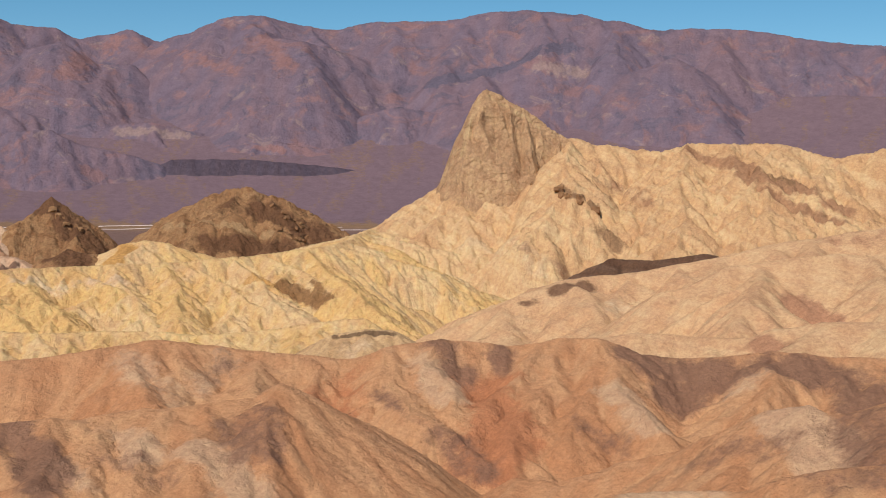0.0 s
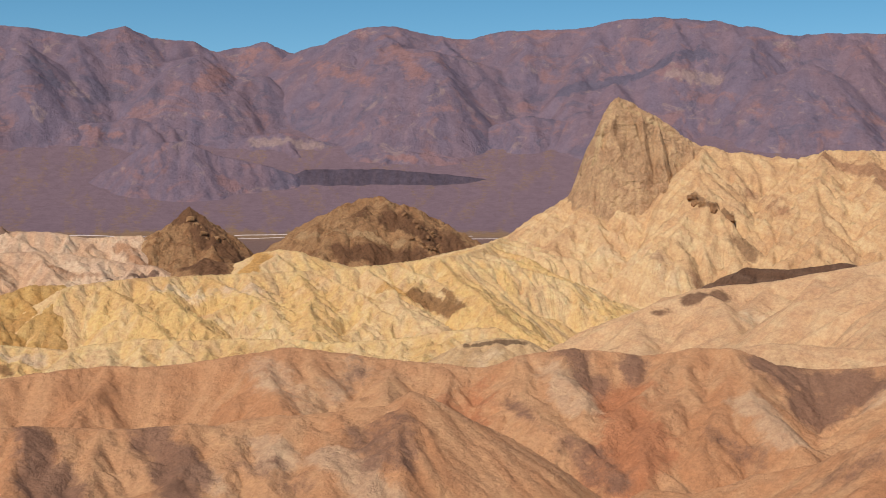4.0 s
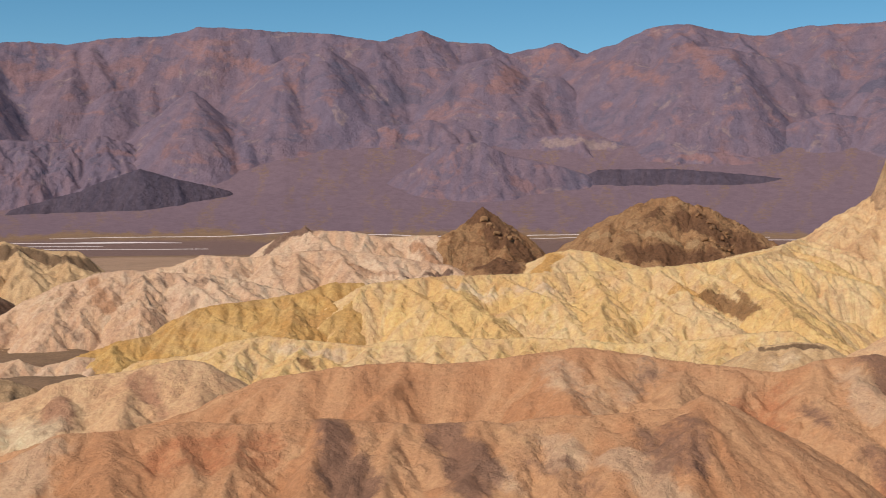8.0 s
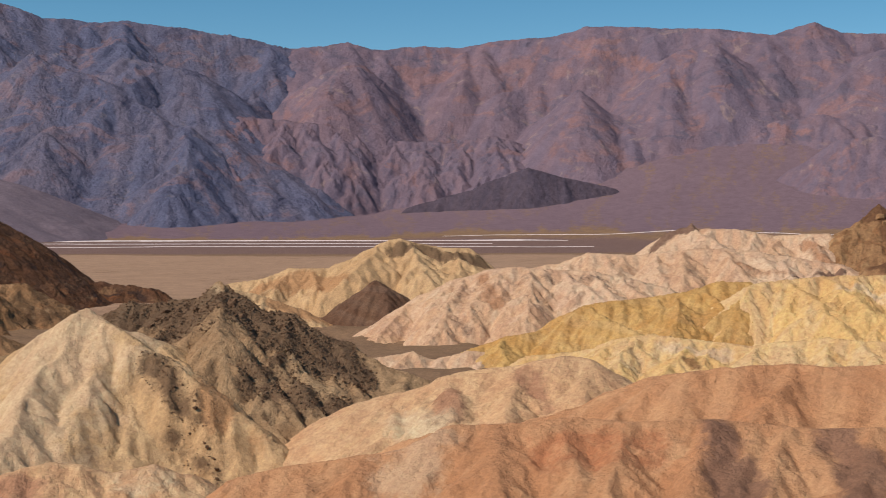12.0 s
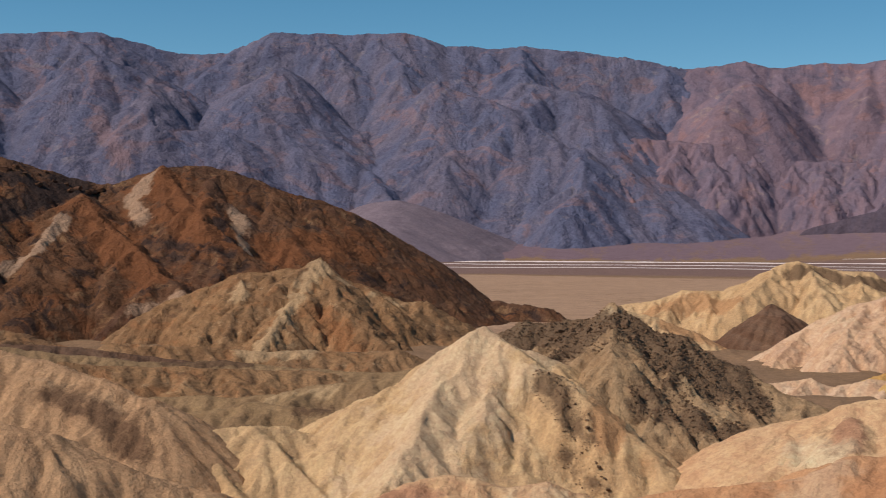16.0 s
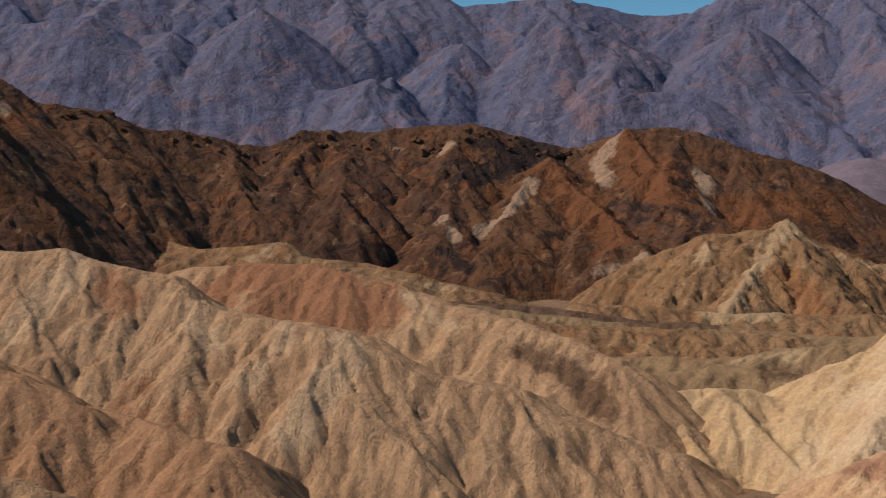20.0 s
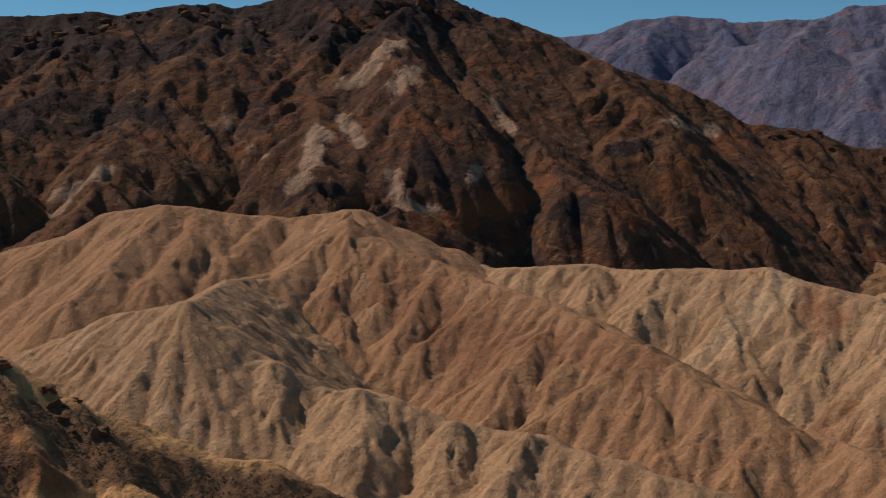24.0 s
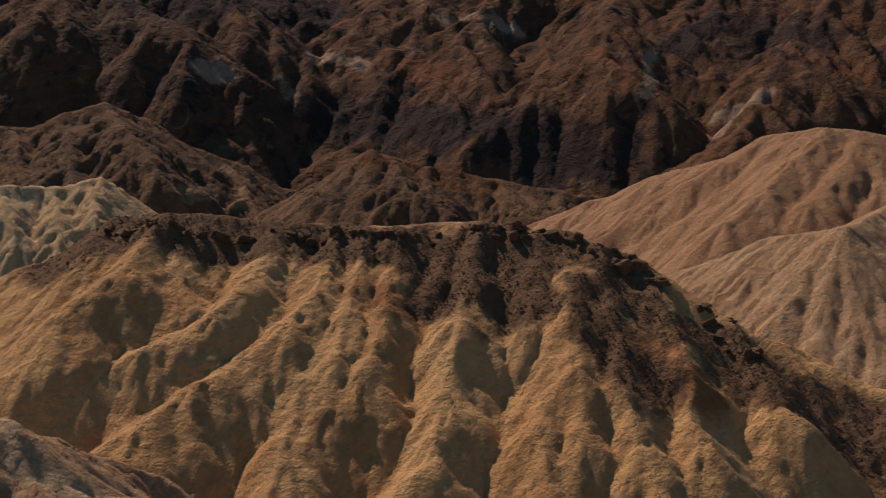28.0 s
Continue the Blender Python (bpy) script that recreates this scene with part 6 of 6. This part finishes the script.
hill("pink_ridge", "pink and terracotta rounded badland ridge", "hill", PINK, [
    [(101.1, 266.5, 31.9), (83.6, 271.7, 31.9), (73.7, 273.7, 31.9), (63.4, 275.5, 32.8), (57.1, 276.2, 31.6), (45.4, 277.6, 31.1), (35.6, 278.2, 32.1), (30.1, 278.1, 34.9), (23.6, 278, 34.9), (12.7, 278, 33.5), (8.3, 277.4, 34), (-0.4, 276.7, 34.7), (-9.1, 275.9, 33.7), (-17.6, 274.7, 31.2), (-28.2, 273, 32.5), (-38.7, 271, 33.4), (-47.8, 268.8, 34.9), (-54.8, 266.7, 35.4), (-60.6, 264.6, 34.6), (-70.2, 261.5, 32.9), (-79.4, 258.1, 32.3), (-86.3, 255.9, 32.9), (-100.1, 250.8, 31.4), (-107.9, 247.5, 29.9), (-115.4, 244.1, 26.9), (-121.9, 240.9, 23.9), (-127.4, 238.1, 21.7), (-133.6, 234.6, 19)]], marks=[
    (0, 0.8, [(0.4, 274.6, 33.8), (2.5, 270.2, 30.6), (4.7, 268.7, 28.7)], 5),
    (0, 0.7, [(10.8, 275.1, 33), (11, 270.6, 29.6)], 3.5),
    (0, 0.8, [(38.8, 272.7, 31), (49.3, 271, 28.4), (42.9, 265.3, 25.1)], 8),
    (0, 0.8, [(65.1, 269.3, 29.7), (73.2, 266.8, 28.9), (75.9, 256.7, 26.1)], 10),
    (1, 0.7, [(-4.2, 270.3, 31.9), (1.5, 254.6, 27.2)], 4.5),
    (1, 0.7, [(31.1, 257, 28), (35, 243.2, 24.1)], 4.5),
    (2, 0.8, [(8.2, 266, 26.8), (10.1, 243.6, 22), (7.5, 233.8, 18.2)], 8),
    (2, 0.6, [(-19.2, 261.9, 25.5), (-23.3, 243.7, 21.8), (-26, 234, 19.6)], 10),
    (0, 0.6, [(-4.3, 245.3, 23.6), (1.5, 240.5, 20.6), (5.6, 231.5, 17.6)], 4.5),
    (0, 0.6, [(-11.5, 257.8, 27), (-4.3, 245.3, 23.6)], 3),
    (1, 0.6, [(-56.8, 259.3, 32.7), (-53.3, 252.6, 30.6)], 6),
    (1, 0.5, [(-40.6, 267, 32.1), (-44, 254.4, 27.5), (-47.6, 246.9, 26.7)], 4),
    (0, 0.5, [(-40.5, 266.1, 31.2), (-41.9, 261.7, 29.6)], 4),
    (0, 0.5, [(23.4, 247.7, 23.6), (28.9, 241.7, 20.4)], 4),
    (1, 0.6, [(59.5, 266, 30.2), (53.2, 262.5, 26.4)], 4)], ribs=[
    [(-9, 274.9, 33.8), (-9.7, 263.2, 29.9), (-5.3, 250.3, 25.5), (0.6, 243.4, 22.6), (6.1, 233.7, 19)],
    [(-0.4, 275, 34.9), (-3.5, 266.2, 31.7), (1.6, 253.1, 27.1)],
    [(30, 276.4, 35), (30.5, 261.7, 30.2), (33.2, 250.9, 26.5), (37.3, 236.2, 21.5)],
    [(23.7, 279, 34.8), (20.6, 266.7, 30.6), (15.7, 255.8, 26.8), (10.8, 235.7, 20.1)],
    [(63.5, 275.8, 32.7), (54.6, 264.1, 27.9), (49.1, 251.4, 23.4), (38, 243.3, 18.8)],
    [(-48.2, 270.7, 34.7), (-48.4, 260.3, 31.2), (-47.2, 245.8, 26.5)],
    [(-38.8, 272.2, 33.3), (-34.8, 257.6, 28.5), (-29.3, 245.8, 24.1)],
    [(-24, 273.9, 31.9), (-22.6, 257.6, 26.5), (-25, 241.5, 20.9)],
    [(76.9, 273.4, 31.9), (72.5, 257.8, 26.6), (67.3, 245.9, 22.4)]], slope=0.62, soft=2.0, gap=26, reach=75, grade=0.36, depth=2, step=0.5, warp=3, rough=0.3, blur=1, second=0.8, rills=(9, 3, 0.11), seed=36)
hill("pink_hump", "pink rounded badland hump with dark stains", "hill", PINK, [
    [(-131.3, 157.5, 23), (-123.4, 164.4, 24.6), (-114.9, 171.3, 26.6), (-108.9, 175.9, 29.3), (-102.7, 180.3, 29.7), (-94, 185.7, 30.7), (-87.1, 189.7, 30.3), (-76.1, 195, 30.7), (-67.1, 199, 30), (-62.6, 201.1, 29.9), (-55.6, 203.8, 30.1), (-51.7, 205.5, 29.5), (-43.8, 207.9, 30.9), (-39.9, 209.4, 30.8), (-34.3, 211, 31.3), (-27.9, 212.6, 32), (-23.1, 213.8, 33.9)],
    [(-37.7, 211.7, 30.1), (-30.4, 212.8, 31.6), (-27.1, 213.3, 29.7), (-25.5, 213.5, 24.6), (-26.3, 213.4, 21.3)]], marks=[
    (0, 0.9, [(-74.5, 192.1, 30.5), (-71, 185.4, 27.1), (-66.5, 178.9, 23.9)], 4.5),
    (0, 0.8, [(-59.1, 199.6, 29.3), (-53.4, 192.5, 27), (-51, 185.4, 23.7)], 4.5),
    (1, 0.8, [(-44.1, 201.9, 28.2), (-41.4, 195.7, 27)], 4),
    (1, 0.9, [(-33.5, 196.2, 27.2), (-29.3, 193.8, 24.9), (-26.1, 187.9, 23.8)], 4),
    (0, 0.6, [(-28.4, 205, 29.3), (-25.4, 195.3, 27.1)], 6),
    (2, 0.6, [(-92.8, 178.6, 27.4), (-81.8, 181.8, 27.1)], 8),
    (1, 0.8, [(-109.4, 171.4, 27.5), (-108.7, 166.2, 24.6)], 6),
    (1, 0.6, [(-50.7, 191.3, 25.7), (-46.8, 186.7, 23.7)], 3),
    (0, 0.5, [(-46.2, 195.2, 26.8), (-36.2, 190.7, 24.4)], 4)], ribs=[
    [(-86.3, 188.1, 30.5), (-83.6, 180.4, 27.8), (-80.6, 170.3, 24.4)],
    [(-75.3, 192.8, 31), (-73.3, 183.7, 27.8), (-70.9, 173.5, 24.4)],
    [(-66.4, 197.1, 30.3), (-65.1, 188.3, 27.5), (-61.7, 178.4, 24)],
    [(-55.3, 202.6, 30.3), (-53.5, 193.4, 27.3), (-53.6, 182.4, 23.7)],
    [(-51.3, 203.6, 29.7), (-47.5, 194.9, 26.5), (-46.8, 185.9, 23.5)],
    [(-39.7, 208.3, 31), (-41.1, 198.9, 27.8), (-39.9, 189.4, 24.7)],
    [(-34.2, 210.2, 31.4), (-33.3, 200.2, 28), (-26.5, 191.5, 24.3)],
    [(-101.9, 179, 29.9), (-98.3, 171.1, 27.1), (-93.3, 163.8, 24.2)]], slope=0.62, soft=1.6, gap=13, reach=40, grade=0.38, depth=2, step=0.45, warp=2.2, rough=0.3, blur=1, rills=(6, 3, 0.1), seed=37)
hill("pink_hump", "low brown and tan badland hump", "hill", PINK, [
    [(6.1, 199.9, 18.6), (10.7, 198.8, 22.8), (17.6, 197.4, 22.7), (25.1, 195.7, 25.4), (29.5, 194.1, 27), (35.3, 192.2, 29.6), (40.9, 190.2, 31.6), (44.2, 188.5, 33.9), (47.4, 186.8, 34.5), (50.6, 185, 33.5), (56.2, 182.4, 35.3), (64.4, 178.8, 36.9)]], marks=[
    (1, 1, [(43.7, 185.8, 32.9), (46, 182.8, 33.2), (46.7, 176.8, 30.4), (45.9, 173.3, 29.1)], 4.5),
    (0, 0.5, [(34.3, 185.1, 28.4), (40.7, 181.4, 29.8)], 6),
    (0, 0.6, [(53.2, 183.1, 33.7), (51.6, 168.1, 31.3)], 6)], ribs=[
    [(35.2, 191.8, 29.7), (33.3, 185.3, 27.2), (30.7, 178.8, 24.8)],
    [(45.4, 187.6, 34.2), (46.9, 178.8, 31.2), (47.2, 172.2, 28.9)]], slope=0.6, soft=1.6, gap=13, reach=40, grade=0.38, depth=2, step=0.45, warp=2.2, rough=0.3, rills=(6, 3, 0.08), seed=38)
hill("near_hump", "low brown badland hump with pale yellow edge", "hill", PINK, [
    [(17.2, 164.1, 25.7), (21, 163.7, 27.5), (26.7, 162.8, 27.8), (32.9, 161.7, 28.3), (38.9, 160.3, 30.1), (43.6, 159.1, 31.2), (48.7, 157.7, 32), (56, 155.2, 32.9)]], marks=[
    (1, 0.9, [(21.2, 162.1, 27.4), (26.8, 162.2, 27.7), (30.4, 161.9, 27.8)], 2.5),
    (0, 0.5, [(38.9, 158.5, 29.9), (44.5, 156.7, 30.4), (47.7, 154.7, 31)], 5)], slope=0.6, soft=1.6, gap=12, reach=30, grade=0.36, depth=2, step=0.45, warp=2, rough=0.3, rills=(6, 3, 0.08), seed=55)

# ---- ground: one sheet from the lookout to the foot of the mountains ----
def ground_height(X, Y):
    R, deg = np.hypot(X, Y), np.degrees(np.arctan2(-X, Y))
    north = np.clip((35 - deg) / 12, 0, 1)
    south_rise, north_rise = np.clip((R - 3400) / 900, 0, 2) ** 0.95, np.clip((R - 3300) / 900, 0, 1.5) ** 1.46
    fan = south_rise * 85 * (1 - north) + north_rise * 225 * north + np.minimum(south_rise, 1) * 12 * fbm(X / 260, Y / 260, 4)
    wash = 3.4 * fbm(X / 55, Y / 55, 5, True) * np.clip((1100 - R) / 400, 0, 1) + 0.8 * fbm(X / 150, Y / 150, 3)
    return np.maximum(np.maximum(fan + wash, -1.2), 58.3 - 0.5 * np.maximum(0, R - 5))


def ground():
    r = np.concatenate([np.linspace(0.0, 40, 20), np.linspace(46, 1100, 110), np.linspace(1120, 3400, 70), np.linspace(3412, 4990, 120)])
    a = np.radians(np.concatenate([np.linspace(-22, 142, 1000), np.linspace(143, 338, 160)]))
    R, A = np.meshgrid(r, a, indexing="ij")
    X, Y = -R * np.sin(A), R * np.cos(A)
    P = np.stack([X, Y, ground_height(X, Y)], axis=-1)
    B = np.full((*P.shape[:2], 4), 0.5)
    wob = fbm(X / 500, Y / 500, 4)
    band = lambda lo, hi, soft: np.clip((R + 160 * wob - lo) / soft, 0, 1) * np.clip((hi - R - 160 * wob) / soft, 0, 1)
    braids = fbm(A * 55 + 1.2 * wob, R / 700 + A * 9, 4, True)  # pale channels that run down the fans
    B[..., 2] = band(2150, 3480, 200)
    # beyond 3400 m the gravel takes on the mauve of the haze-tinted range
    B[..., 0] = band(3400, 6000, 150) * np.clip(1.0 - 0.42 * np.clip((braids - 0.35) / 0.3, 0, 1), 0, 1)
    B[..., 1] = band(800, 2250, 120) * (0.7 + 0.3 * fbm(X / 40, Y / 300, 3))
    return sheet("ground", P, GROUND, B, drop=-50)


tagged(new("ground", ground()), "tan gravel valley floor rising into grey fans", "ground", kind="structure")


def salt_flat(bearing0, bearing1, dist, deep, seed):
    a = np.radians(np.linspace(bearing0, bearing1, 160))
    across = np.linspace(-1, 1, 9)
    A, W = np.meshgrid(a, across, indexing="ij")
    taper = np.sin(np.linspace(0, np.pi, 160))[:, None] ** 0.6
    edge = deep * taper * (0.55 + 0.8 * np.abs(fbm(A * 40 + seed, W * 0 + seed, 4)))
    R = dist + W * edge + 60 * fbm(A * 9 + seed, A * 0, 3)
    X, Y = -R * np.sin(A), R * np.cos(A)
    P = np.stack([X, Y, ground_height(X, Y) + 1.0 - 0.7 * np.abs(W)], axis=-1)
    ob = new("salt_flat", sheet("salt_flat", P, SALT, np.full((*P.shape[:2], 4), 0.0), drop=-50))
    return tagged(ob, "thin white salt crust on the valley floor", "salt flat", group="salt flats", kind="structure")


salt_flat(27, 62, 3300, 105, 1)
salt_flat(26, 60, 2680, 15, 3)
salt_flat(30, 50, 2950, 30, 5)
salt_flat(4, 32, 3450, 6, 2)
salt_flat(-4, 14, 3410, 5, 4)


# ---- crags and stones ----
crags(dark_crest, [(-154.2, -139.9, 46.8), (-156.5, -130.9, 49.3), (-165.6, -119, 47.8), (-169.9, -110.3, 47.6), (-172.7, -102.3, 47.3), (-178.3, -97.6, 47.9)], 34, 1.0, SHALE, 1, label='dark rock block on a crest', stray=0.5)
crags(dark_crest, [(-178.1, -93.1, 48.1), (-179.8, -88.4, 47.6), (-182.6, -81.8, 47.1), (-182.5, -76.8, 46.1), (-184, -72.5, 43.8), (-181.8, -67.3, 41.2)], 26, 1.3, SHALE, 2, label='dark rock block on a crest', stray=0.6)
crags(dark_crest, [(-184.5, -63.3, 38.6), (-181.6, -56.5, 35.5), (-180.2, -52.9, 32.3)], 14, 1.0, SHALE, 3, label='dark rock block on a crest')
crags(beacon, [(56.8, 726.4, 70.7), (63.3, 715.6, 66.9), (70.4, 710.4, 63.6), (75.4, 715.3, 60.9)], 12, 2.6, BUTTE, 4, label='dark weathered rock ledge', stray=0.4)
crags(beacon, [(40.8, 769.2, 76.6), (45.5, 753.2, 73.1)], 4, 2.2, BUTTE, 5, label='dark weathered rock ledge', stray=0.4)
crags(stony, [(-252, 260.4, 36.2), (-234.6, 263.9, 37.5), (-222.2, 268.6, 36.5), (-212.3, 272.3, 33)], 26, 1.0, RUBBLE, 6, label='dark brown boulder', stray=2.0)
crags(cream, [(-210.6, 226.3, 27.2), (-199.6, 221.7, 20.6), (-192.6, 218.8, 13.4), (-187.7, 217.3, 8.1)], 14, 0.45, RUBBLE, 7, label='dark brown boulder', stray=1.6)
crags(bm1, [(-895.4, 372.8, 94.8), (-883.8, 417.9, 100.7), (-880.6, 458.2, 96.2), (-867.7, 489.3, 91.1)], 26, 3.2, BROWN, 8, label='jagged dark crag', stray=1.8)
crags(bm1, [(-700.5, 517.6, 36.6), (-717.5, 555.4, 44.1)], 4, 4.0, BROWN, 9, label='jagged dark crag', stray=0.5)
crags(bm2, [(-896, 404.7, 102.8), (-921.4, 312.3, 99.6), (-928.3, 273.6, 90.8), (-931, 236.1, 99.5), (-919.4, 189.1, 108.8), (-917.4, 143.7, 113.2)], 34, 3.2, BROWN, 10, label='jagged dark crag', stray=1.8)
crags(bm2, [(-893.1, -39.5, 186.8), (-886, -78.7, 189.5), (-840.9, -122.7, 173.6)], 22, 4.0, BROWN, 11, label='jagged dark crag', stray=1.5)
crags(bm2, [(-854.7, -161.2, 176.5), (-863.4, -232.6, 181.8), (-822.3, -270.9, 169.5), (-816.3, -298.9, 172.6)], 30, 4.0, BROWN, 12, label='jagged dark crag', stray=1.5)
crags(cone, [(-222.8, 814.2, 60.5), (-212.1, 807.9, 54.2), (-197, 802.8, 44.3)], 10, 2.2, BUTTE, 13, label='dark weathered boulder')
crags(dome, [(-105.7, 874.1, 57.6), (-83.3, 878.5, 50.3), (-93.7, 849.1, 45.5), (-77.1, 868.5, 44.1)], 22, 2.2, BUTTE, 14, label='dark weathered boulder', stray=2.0)
loose_stones(stony, 0, 0.4, 7000, 0.28, RUBBLE, 21, 'dark loose stones on a brown ridge')
loose_stones(dark_crest, 0, 0.6, 5000, 0.16, SHALE, 22, 'dark loose stones below a crest')
loose_stones(cream, 0, 0.35, 400, 0.2, RUBBLE, 23, 'dark loose stones on a cream slope')
